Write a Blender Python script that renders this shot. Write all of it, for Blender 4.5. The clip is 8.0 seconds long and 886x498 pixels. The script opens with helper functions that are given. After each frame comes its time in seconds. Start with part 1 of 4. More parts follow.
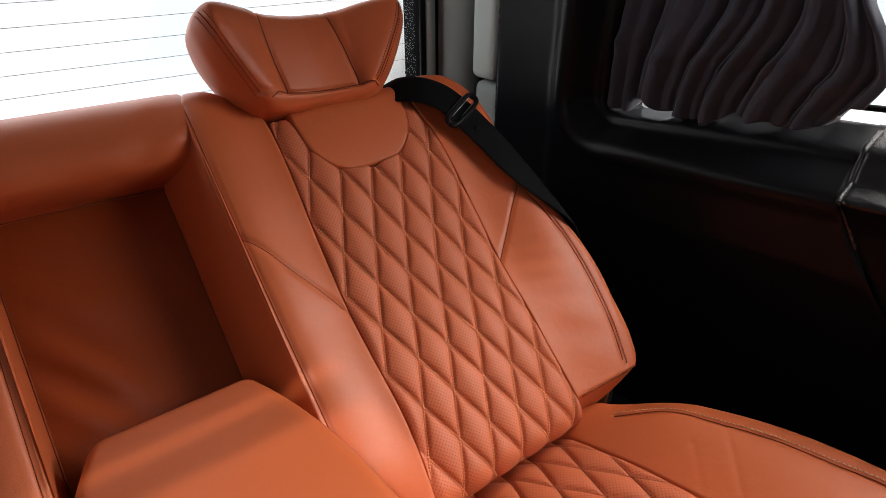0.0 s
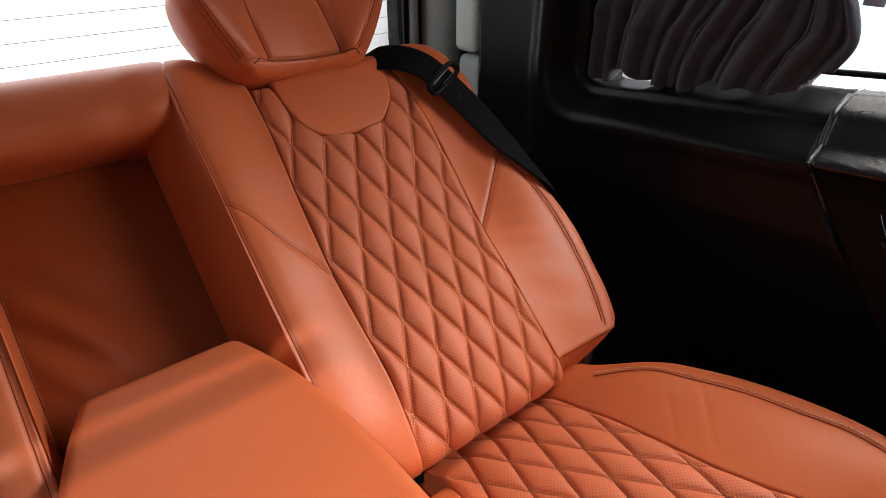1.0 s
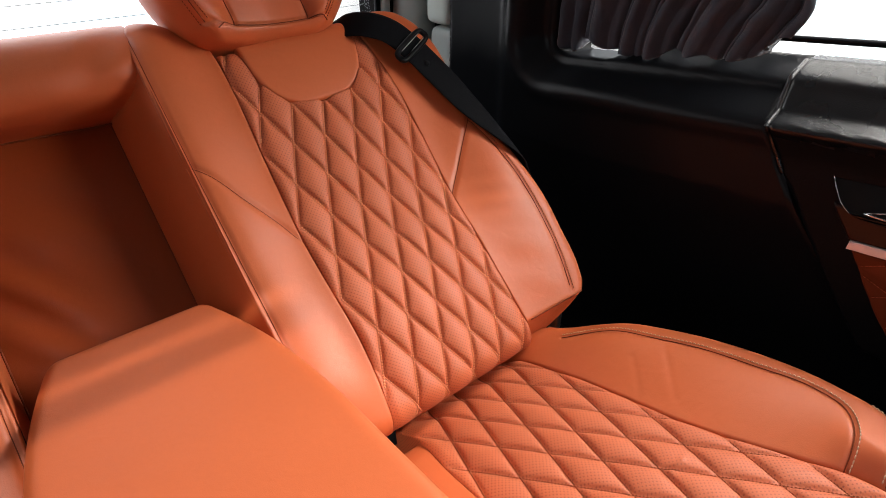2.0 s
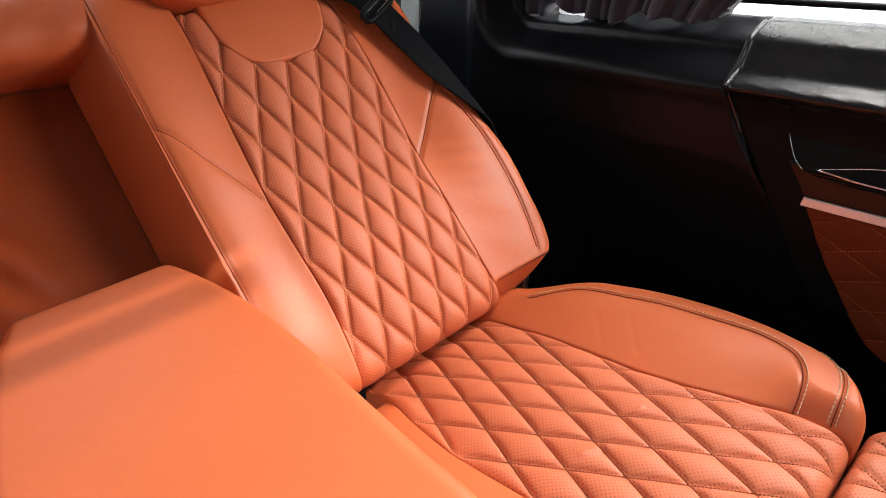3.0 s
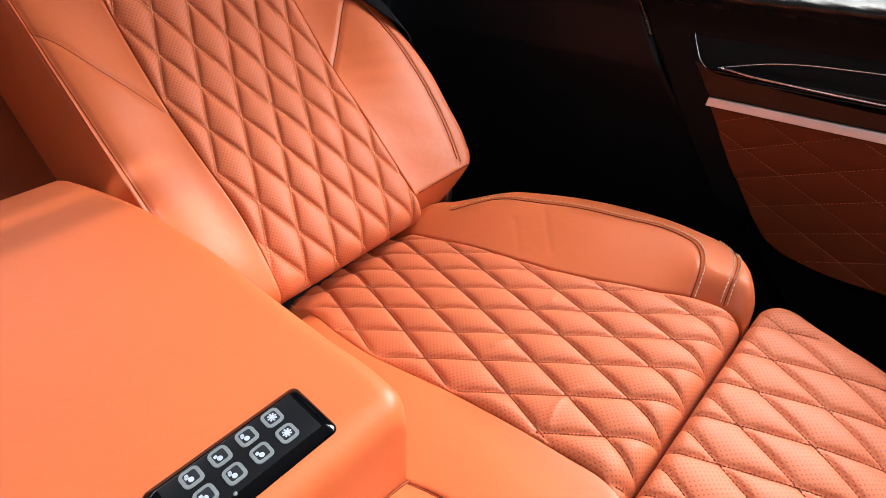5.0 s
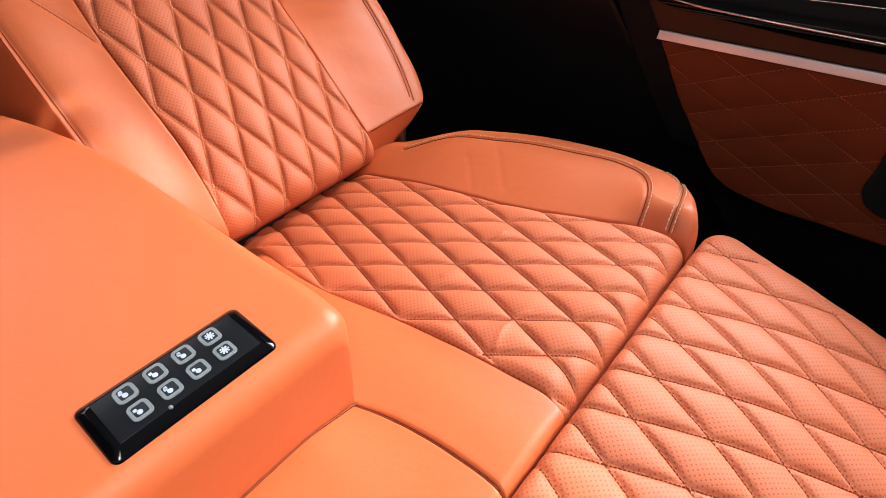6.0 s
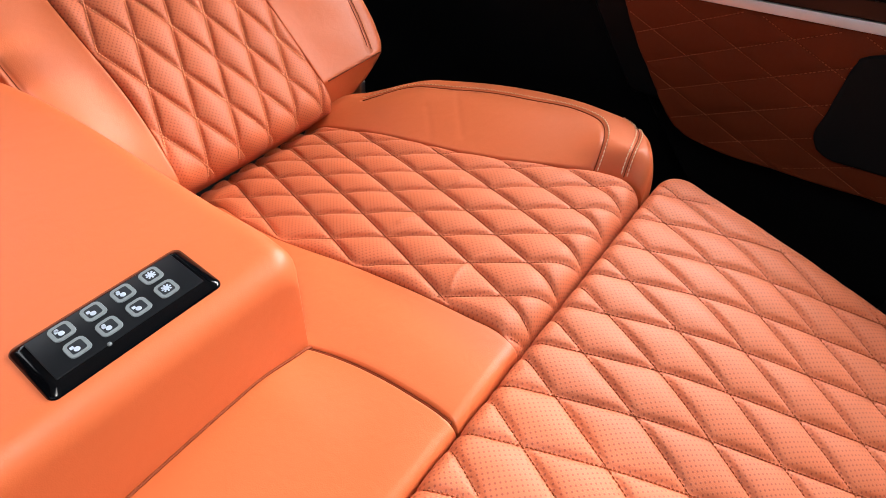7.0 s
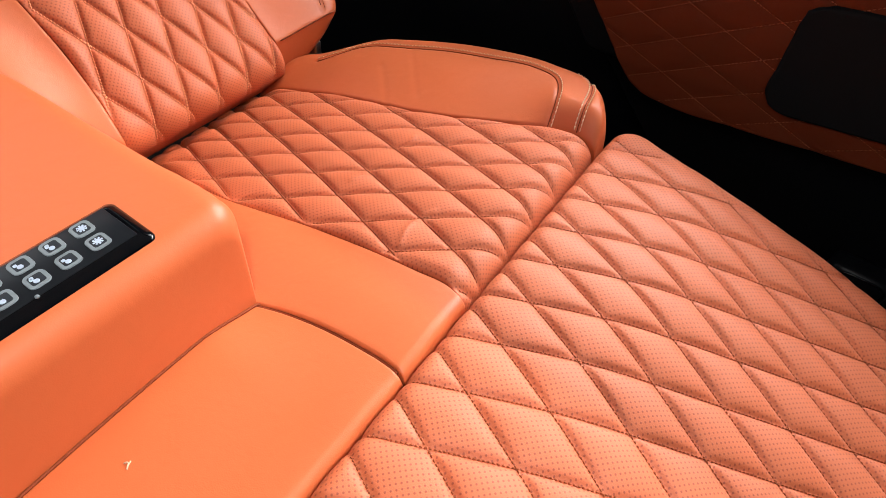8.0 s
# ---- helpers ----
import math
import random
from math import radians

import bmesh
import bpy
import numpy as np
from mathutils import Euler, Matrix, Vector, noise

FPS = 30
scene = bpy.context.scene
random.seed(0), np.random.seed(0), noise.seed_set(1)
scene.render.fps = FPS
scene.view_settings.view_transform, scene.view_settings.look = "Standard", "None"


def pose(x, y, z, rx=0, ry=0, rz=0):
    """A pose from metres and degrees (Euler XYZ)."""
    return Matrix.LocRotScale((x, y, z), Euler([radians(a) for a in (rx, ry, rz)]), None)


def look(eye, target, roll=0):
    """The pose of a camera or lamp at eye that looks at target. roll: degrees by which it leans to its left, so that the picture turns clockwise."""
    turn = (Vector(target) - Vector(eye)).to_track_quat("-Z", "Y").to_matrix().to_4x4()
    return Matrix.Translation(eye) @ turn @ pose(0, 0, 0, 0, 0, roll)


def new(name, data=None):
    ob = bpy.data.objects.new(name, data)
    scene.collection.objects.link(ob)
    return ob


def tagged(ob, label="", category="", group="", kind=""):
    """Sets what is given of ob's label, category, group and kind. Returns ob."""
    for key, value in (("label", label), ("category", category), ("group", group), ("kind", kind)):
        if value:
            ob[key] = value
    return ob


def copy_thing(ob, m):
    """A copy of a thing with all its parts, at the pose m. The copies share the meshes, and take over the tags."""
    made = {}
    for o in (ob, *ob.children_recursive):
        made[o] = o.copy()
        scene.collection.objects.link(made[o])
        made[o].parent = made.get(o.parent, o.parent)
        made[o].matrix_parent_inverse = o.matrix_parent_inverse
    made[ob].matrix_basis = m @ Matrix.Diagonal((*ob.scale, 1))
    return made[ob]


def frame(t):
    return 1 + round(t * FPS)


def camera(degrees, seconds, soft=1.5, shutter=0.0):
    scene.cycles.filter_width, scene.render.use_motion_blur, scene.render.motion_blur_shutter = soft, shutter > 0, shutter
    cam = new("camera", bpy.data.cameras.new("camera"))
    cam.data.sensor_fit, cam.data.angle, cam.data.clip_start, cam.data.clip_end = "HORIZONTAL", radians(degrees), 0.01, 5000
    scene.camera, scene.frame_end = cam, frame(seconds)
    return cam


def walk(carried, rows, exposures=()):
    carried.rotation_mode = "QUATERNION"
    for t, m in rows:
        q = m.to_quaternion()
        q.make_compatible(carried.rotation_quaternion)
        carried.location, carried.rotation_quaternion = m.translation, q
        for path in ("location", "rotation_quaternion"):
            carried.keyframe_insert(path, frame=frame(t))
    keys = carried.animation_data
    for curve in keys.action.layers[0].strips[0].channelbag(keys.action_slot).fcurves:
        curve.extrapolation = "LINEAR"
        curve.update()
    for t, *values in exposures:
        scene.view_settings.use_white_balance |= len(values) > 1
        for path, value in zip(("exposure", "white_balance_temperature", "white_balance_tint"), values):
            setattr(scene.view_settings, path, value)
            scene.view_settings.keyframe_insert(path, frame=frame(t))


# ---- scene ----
cam = camera(75.9, 8.0, soft=0.6)
METRES, EYE, TILT, LEAN, TURN = 0.32, 1.10, -30.0, 0.0, -37.0
ROWS = [
    (0.0, 0.0, 0.0, 0.0, 0.0, 0.0, -0.0),
    (0.5, 0.0097, -0.0307, -0.0507, -0.58, -0.74, 0.33),
    (1.0, 0.0294, -0.0527, -0.0952, -1.13, -1.54, 0.58),
    (1.5, 0.0552, -0.0726, -0.1415, -2.07, -2.19, 0.9),
    (3.0, 0.1343, -0.1232, -0.2887, -5.25, -5.03, 1.59),
    (3.5, 0.1742, -0.134, -0.3294, -6.42, -5.85, 2.04),
    (4.0, 0.2121, -0.143, -0.3794, -7.49, -7.25, 2.24),
    (4.5, 0.2484, -0.1517, -0.4247, -8.78, -8.6, 2.84),
    (6.0, 0.3585, -0.1999, -0.6133, -13.28, -14.11, 3.63),
    (6.5, 0.3907, -0.2148, -0.6662, -14.58, -15.78, 3.69),
    (7.0, 0.423, -0.2308, -0.7128, -15.83, -17.22, 3.96),
    (7.5, 0.4653, -0.25, -0.7484, -16.84, -18.43, 4.14),
    (8.0, 0.5123, -0.2773, -0.7884, -18.04, -19.82, 4.41),
]
EXPOSURES = [(0.0, -0.46, 6650, 12), (1.5, -0.14, 6600, 11), (3.0, 0.31, 6400, 10), (4.5, 0.44, 6350, 10), (6.5, 0.40, 6300, 9.5), (8.0, 0.26, 6300, 9.5)]
walk(cam, [(t, pose(0, 0, EYE, TILT, LEAN, TURN) @ pose(METRES * x, METRES * y, METRES * z, 90 + pitch, roll, yaw)) for t, x, y, z, yaw, pitch, roll in ROWS], EXPOSURES)

# ---- world, sun, window light ----
SUN_UP, SUN_TURN = radians(55), radians(218)
world = bpy.data.worlds.new("daylight")
scene.world = world
world.use_nodes = True
sky = world.node_tree.nodes.new("ShaderNodeTexSky")
sky.sky_type, sky.sun_disc, sky.sun_elevation, sky.sun_rotation = "NISHITA", False, SUN_UP, SUN_TURN
world.node_tree.links.new(sky.outputs[0], world.node_tree.nodes["Background"].inputs[0])
world.node_tree.nodes["Background"].inputs[1].default_value = 0.05


def area(name, eye, target, w, h, watts, colour):
    data = bpy.data.lights.new(name, "AREA")
    data.shape, data.size, data.size_y, data.energy, data.color = "RECTANGLE", w, h, watts, colour
    ob = new(name, data)
    ob.matrix_world = look(eye, target)
    return ob


sun = new("sun", bpy.data.lights.new("sun", "SUN"))
sun.data.energy, sun.data.angle, sun.data.color = 1.8, radians(0.9), (1.0, 0.93, 0.84)
sun.matrix_world = look((math.sin(SUN_TURN) * math.cos(SUN_UP), math.cos(SUN_TURN) * math.cos(SUN_UP), math.sin(SUN_UP)), (0, 0, 0))
area("window_light_side", (1.055, -0.02, 1.13), (0.1, 0.04, 0.56), 0.60, 0.38, 5, (1.0, 0.97, 0.92))
# unseen lamp added outside the side window to brighten the window side
area("outside_fill_light", (2.0, -0.60, 2.4), (0.55, -0.20, 0.48), 2.4, 2.0, 450, (1.0, 0.97, 0.92))
# overhead fill lamp added below the unseen roof opening
area("roof_fill_light", (-0.42, -0.62, 1.61), (-0.30, -0.50, 0.4), 0.42, 1.10, 6, (1.0, 0.96, 0.90)).data.spread = radians(110)
area("window_light_rear", (0.0, 1.24, 1.12), (0.15, -0.2, 0.6), 1.5, 0.46, 7.0, (0.95, 0.97, 1.0))


# ---- materials ----
def material(name, colour, rough=0.5, metal=0.0, spec=0.5, grain=0.0, grain_scale=900.0, vary=0.06, vary_scale=9.0, holes=False, weave=0.0, sheen=0.0, coat=0.0, crease=0.0):
    m = bpy.data.materials.new(name)
    m.use_nodes = True
    nt = m.node_tree
    N, link = nt.nodes, nt.links.new
    b = N["Principled BSDF"]
    b.inputs["Roughness"].default_value, b.inputs["Metallic"].default_value = rough, metal
    b.inputs["Specular IOR Level"].default_value = spec
    b.inputs["Sheen Weight"].default_value, b.inputs["Coat Weight"].default_value = sheen, coat
    b.inputs["Coat Roughness"].default_value = 0.06
    co = N.new("ShaderNodeTexCoord")

    def math(op, *args):
        n = N.new("ShaderNodeMath")
        n.operation = op
        for k, v in enumerate(args):
            if isinstance(v, (int, float)):
                n.inputs[k].default_value = v
            else:
                link(v, n.inputs[k])
        return n.outputs[0]

    big = N.new("ShaderNodeTexNoise")
    big.inputs["Scale"].default_value, big.inputs["Detail"].default_value = vary_scale, 5
    link(co.outputs["Object"], big.inputs["Vector"])
    small = N.new("ShaderNodeTexNoise")
    small.inputs["Scale"].default_value, small.inputs["Detail"].default_value = vary_scale * 22, 3
    link(co.outputs["Object"], small.inputs["Vector"])
    level = math("ADD", math("MULTIPLY_ADD", big.outputs[0], 2 * vary, 1 - vary), math("MULTIPLY_ADD", small.outputs[0], vary, -vary / 2))
    mix = N.new("ShaderNodeMix")
    mix.data_type, mix.blend_type = "RGBA", "MULTIPLY"
    mix.inputs["Factor"].default_value = 1.0
    mix.inputs["A"].default_value = (*colour, 1)
    link(level, mix.inputs["B"])
    tone = mix.outputs["Result"]
    link(math("MULTIPLY_ADD", big.outputs[0], 0.14, rough - 0.07), b.inputs["Roughness"])
    height = None
    if grain:
        cell = N.new("ShaderNodeTexVoronoi")
        cell.inputs["Scale"].default_value = grain_scale
        link(co.outputs["Object"], cell.inputs["Vector"])
        height = math("MULTIPLY", cell.outputs["Distance"], grain)
    if crease:
        soft = N.new("ShaderNodeTexNoise")
        soft.inputs["Scale"].default_value, soft.inputs["Detail"].default_value, soft.inputs["Distortion"].default_value = 38, 4, 0.8
        link(co.outputs["Object"], soft.inputs["Vector"])
        height = math("MULTIPLY_ADD", soft.outputs[0], crease, height)
    if weave:
        wv = N.new("ShaderNodeTexWave")
        wv.inputs["Scale"].default_value, wv.inputs["Distortion"].default_value = weave, 1.5
        link(co.outputs["Object"], wv.inputs["Vector"])
        height = math("MULTIPLY", wv.outputs["Fac"], 0.25)
    if holes:
        uv = N.new("ShaderNodeUVMap")
        sc = N.new("ShaderNodeVectorMath")
        sc.operation = "SCALE"
        sc.inputs["Scale"].default_value = 1 / 0.0062
        link(uv.outputs[0], sc.inputs[0])

        def dots(shift):
            a = N.new("ShaderNodeVectorMath")
            a.operation = "ADD"
            a.inputs[1].default_value = (shift, shift, 0)
            link(sc.outputs[0], a.inputs[0])
            f = N.new("ShaderNodeVectorMath")
            f.operation = "FRACTION"
            link(a.outputs[0], f.inputs[0])
            d = N.new("ShaderNodeVectorMath")
            d.operation = "DISTANCE"
            d.inputs[1].default_value = (0.5, 0.5, 0)
            link(f.outputs[0], d.inputs[0])
            return d.outputs["Value"]

        near = math("MINIMUM", dots(0.0), dots(0.5))
        ramp = N.new("ShaderNodeMapRange")
        ramp.inputs["From Min"].default_value, ramp.inputs["From Max"].default_value = 0.10, 0.19
        ramp.inputs["To Min"].default_value, ramp.inputs["To Max"].default_value = 1.0, 0.0
        link(near, ramp.inputs["Value"])
        hole = N.new("ShaderNodeMix")
        hole.data_type = "RGBA"
        hole.inputs["B"].default_value = (colour[0] * 0.56, colour[1] * 0.44, colour[2] * 0.42, 1)
        link(ramp.outputs[0], hole.inputs["Factor"])
        link(tone, hole.inputs["A"])
        tone = hole.outputs["Result"]
        pit = math("MULTIPLY", ramp.outputs[0], -0.3)
        height = pit if height is None else math("ADD", height, pit)
    link(tone, b.inputs["Base Color"])
    if height is not None:
        bump = N.new("ShaderNodeBump")
        bump.inputs["Strength"].default_value, bump.inputs["Distance"].default_value = 0.5, 0.0006
        link(height, bump.inputs["Height"])
        link(bump.outputs[0], b.inputs["Normal"])
    return m


TAN = (0.50, 0.109, 0.0335)
LEATHER = material("tan_leather", TAN, 0.47, spec=0.48, grain=0.22, grain_scale=900, crease=1.6)
PERFORATED = material("perforated_tan_leather", TAN, 0.66, spec=0.72, grain=0.2, grain_scale=900, crease=1.2, holes=True)
# the seat's tan leather, darkened in its colour for the door's shade
DOOR_LEATHER_SHADED = material("door_shaded_tan_leather", (0.13, 0.024, 0.0065), 0.60, spec=0.12, grain=0.6, grain_scale=700)
# tan leather with the shade of the armrest recess put into its colour
RECESS_SHADED = material("recess_shaded_leather", (0.235, 0.040, 0.009), 0.38, spec=0.22, grain=0.2, grain_scale=900, crease=2.5)
# dark brown standing for shade in the sewn gaps, also the dark thread
SEAM_SHADOW_THREAD = material("seam_shadow_thread", (0.19, 0.040, 0.015), 0.7, spec=0.15)
THREAD = material("tan_thread", (0.78, 0.30, 0.14), 0.6, spec=0.3)
# same tan thread, coloured darker for shade and needle holes
SHADED_THREAD = material("shaded_tan_thread", (0.31, 0.078, 0.029), 0.65, spec=0.2)
PALE_THREAD = material("pale_thread", (0.62, 0.42, 0.28), 0.6, spec=0.3)
BLACK = material("black_grained_plastic", (0.0040, 0.0042, 0.0048), 0.45, spec=0.08, grain=0.8, grain_scale=480)
LEDGE = material("black_pebbled_trim", (0.0045, 0.005, 0.006), 0.27, spec=0.42, grain=0.55, grain_scale=620)
MATT = material("black_matt_trim", (0.007, 0.007, 0.0075), 0.75, spec=0.10)
BEAD = material("black_polished_edge", (0.006, 0.0065, 0.008), 0.28, spec=0.6)
SMOOTH = material("black_smooth_plastic", (0.0045, 0.005, 0.0062), 0.33, spec=0.14)
GLOSS = material("piano_black_lacquer", (0.0015, 0.0018, 0.0024), 0.10, spec=0.30, vary=0.02)
WOOD = material("dark_red_lacquer", (0.012, 0.0035, 0.0025), 0.3, spec=0.3)
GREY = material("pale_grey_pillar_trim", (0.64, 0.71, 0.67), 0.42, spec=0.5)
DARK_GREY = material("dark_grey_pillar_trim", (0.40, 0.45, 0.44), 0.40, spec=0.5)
LINE = material("printed_heating_line", (0.30, 0.33, 0.36), 0.6, spec=0.2)
METAL = material("brushed_metal_strip", (0.72, 0.70, 0.70), 0.34, metal=0.55, vary=0.04)
# bright metal of the highlight lines added on the handle pod
GLINT = material("bright_glint_metal", (0.90, 0.93, 0.96), 0.16, metal=1.0, vary=0.02)
STEEL = material("steel", (0.55, 0.55, 0.56), 0.3, metal=1.0)
CLOTH = material("dark_curtain_cloth", (0.046, 0.049, 0.062), 0.9, spec=0.06, weave=900, sheen=0.20, vary=0.28, vary_scale=14)
WEBBING = material("black_webbing", (0.0025, 0.003, 0.0045), 0.7, spec=0.10, weave=700)
PANEL_DARK = material("panel_face", (0.006, 0.007, 0.009), 0.35, spec=0.18)
KEY = material("grey_key", (0.15, 0.175, 0.19), 0.45, spec=0.3, vary=0.03)
KEY_FACE = material("dark_grey_key_face", (0.012, 0.015, 0.020), 0.45, spec=0.3)
ICON = material("white_icon", (0.36, 0.42, 0.52), 0.5, vary=0.02)
CARPET = material("black_carpet", (0.018, 0.016, 0.016), 0.95, spec=0.1, grain=2.0, grain_scale=300)
FLUFF = material("pale_fluff", (0.60, 0.42, 0.30), 0.9, spec=0.1)
HEADLINER = material("grey_headliner", (0.30, 0.29, 0.28), 0.9, spec=0.1)

GLASS = bpy.data.materials.new("clear_glass")
GLASS.use_nodes = True
gt = GLASS.node_tree
gt.nodes.remove(gt.nodes["Principled BSDF"])
clear, shine, blend, fres = (gt.nodes.new("ShaderNode" + k) for k in ("BsdfTransparent", "BsdfGlossy", "MixShader", "Fresnel"))
shine.inputs["Roughness"].default_value = 0.02
fres.inputs[0].default_value = 1.45
gt.links.new(fres.outputs[0], blend.inputs[0])
gt.links.new(clear.outputs[0], blend.inputs[1])
gt.links.new(shine.outputs[0], blend.inputs[2])
gt.links.new(blend.outputs[0], gt.nodes["Material Output"].inputs[0])

DISTANCE = bpy.data.materials.new("bright_distance")
DISTANCE.use_nodes = True
dt = DISTANCE.node_tree
dt.nodes.remove(dt.nodes["Principled BSDF"])
glow, cloud, tint = (dt.nodes.new("ShaderNode" + k) for k in ("Emission", "TexNoise", "ValToRGB"))
cloud.inputs["Scale"].default_value = 0.5
tint.color_ramp.elements[0].position, tint.color_ramp.elements[0].color = 0.42, (0.84, 0.94, 1.0, 1)
tint.color_ramp.elements[1].position, tint.color_ramp.elements[1].color = 0.52, (0.97, 0.99, 1.0, 1)
glow.inputs[1].default_value = 1.6
where = dt.nodes.new("ShaderNodeTexCoord")
dt.links.new(where.outputs["Object"], cloud.inputs["Vector"])
dt.links.new(cloud.outputs[0], tint.inputs[0])
dt.links.new(tint.outputs[0], glow.inputs[0])
dt.links.new(glow.outputs[0], dt.nodes["Material Output"].inputs[0])


# ---- building helpers ----
def vec(*v):
    return np.array(v, float)


def thing(name, base, label, category, group="", kind=""):
    ob = new(name)
    ob.location = base
    ob.empty_display_size = 0.05
    return tagged(ob, label, category, group, kind)


def base_of(ob):
    p = Vector((0, 0, 0))
    while ob is not None:
        p = p + ob.location
        ob = ob.parent
    return p


def mesh_data(name, verts, faces, mat, uvs=None, smooth=True, origin=(0, 0, 0)):
    me = bpy.data.meshes.new(name)
    v = np.asarray(verts, float) - np.asarray(origin, float)
    me.from_pydata([tuple(p) for p in v], [], [tuple(f) for f in faces])
    if uvs is not None:
        layer = me.uv_layers.new(name="UVMap")
        idx = np.empty(len(me.loops), int)
        me.loops.foreach_get("vertex_index", idx)
        layer.data.foreach_set("uv", np.asarray(uvs, np.float32)[idx].ravel())
    me.materials.append(mat)
    if smooth:
        me.polygons.foreach_set("use_smooth", [True] * len(me.polygons))
    me.update()
    return me


def part(name, geo, mat, parent, label="", smooth=True, kind=""):
    """geo: (verts, faces) or (verts, faces, uvs) in world metres, linked as one mesh under parent."""
    uvs = geo[2] if len(geo) > 2 else None
    ob = new(name, mesh_data(name, geo[0], geo[1], mat, uvs, smooth, base_of(parent) if parent else (0, 0, 0)))
    ob.parent = parent
    return tagged(ob, label, kind=kind)


def joined(*geos):
    verts, faces = [], []
    for g in geos:
        k = len(verts)
        verts += [tuple(p) for p in g[0]]
        faces += [tuple(i + k for i in f) for f in g[1]]
    return verts, faces


def box(x0, x1, y0, y1, z0, z1, bevel=0.0):
    bm = bmesh.new()
    bmesh.ops.create_cube(bm, size=1, matrix=Matrix.LocRotScale(((x0 + x1) / 2, (y0 + y1) / 2, (z0 + z1) / 2), None, (x1 - x0, y1 - y0, z1 - z0)))
    if bevel:
        bmesh.ops.bevel(bm, geom=bm.edges[:], offset=bevel, segments=3, profile=0.5, affect="EDGES")
    bm.verts.index_update()
    geo = [v.co[:] for v in bm.verts], [[v.index for v in f.verts] for f in bm.faces]
    bm.free()
    return geo


def smooth_curve(points):
    """A smooth function through a few (x, value) points."""
    pts = np.array(sorted(points), float)
    x, y = pts[:, 0], pts[:, 1]
    m = np.gradient(y, x) if len(x) > 2 else np.full(len(x), (y[-1] - y[0]) / (x[-1] - x[0]))

    def f(q):
        q = np.clip(q, x[0], x[-1])
        k = np.clip(np.searchsorted(x, q) - 1, 0, len(x) - 2)
        h = x[k + 1] - x[k]
        t = (q - x[k]) / h
        return (2 * t**3 - 3 * t**2 + 1) * y[k] + (t**3 - 2 * t**2 + t) * h * m[k] + (-2 * t**3 + 3 * t**2) * y[k + 1] + (t**3 - t**2) * h * m[k + 1]

    return f


def flat(value):
    return lambda q: np.full_like(np.asarray(q, float), value)


def samples(a, b, ra, rb, step):
    inner = np.linspace(a + ra, b - rb, max(2, int(round((b - a - ra - rb) / step)) + 1))
    turn = lambda r: np.linspace(0, math.pi / 2, max(8, int(1.57 * r / step)))[:-1]
    lo = a + ra * (1 - np.cos(turn(ra))) if ra > 0 else vec()
    hi = (b - rb * (1 - np.cos(turn(rb))))[::-1] if rb > 0 else vec()
    return np.concatenate([lo, inner, hi])


def round_drop(d, r):
    if r <= 0:
        return np.zeros_like(d)
    k = np.clip(r - np.clip(d, 0, r), 0, r)
    return r - np.sqrt(np.maximum(r * r - k * k, 0))


def near_line(A, S, line):
    best = np.full(np.shape(A), 9.0)
    for (a0, s0), (a1, s1) in zip(line[:-1], line[1:]):
        da, ds = a1 - a0, s1 - s0
        t = np.clip(((A - a0) * da + (S - s0) * ds) / (da * da + ds * ds + 1e-12), 0, 1)
        best = np.minimum(best, np.hypot(A - a0 - t * da, S - s0 - t * ds))
    return best


def bent(points, count=40):
    """A smooth line through a few points of the plane."""
    p = np.array(points, float)
    t = np.concatenate([[0], np.cumsum(np.linalg.norm(np.diff(p, axis=0), axis=1))])
    fa, fs = smooth_curve(list(zip(t, p[:, 0]))), smooth_curve(list(zip(t, p[:, 1])))
    q = np.linspace(0, t[-1], count)
    return np.stack([fa(q), fs(q)], 1)


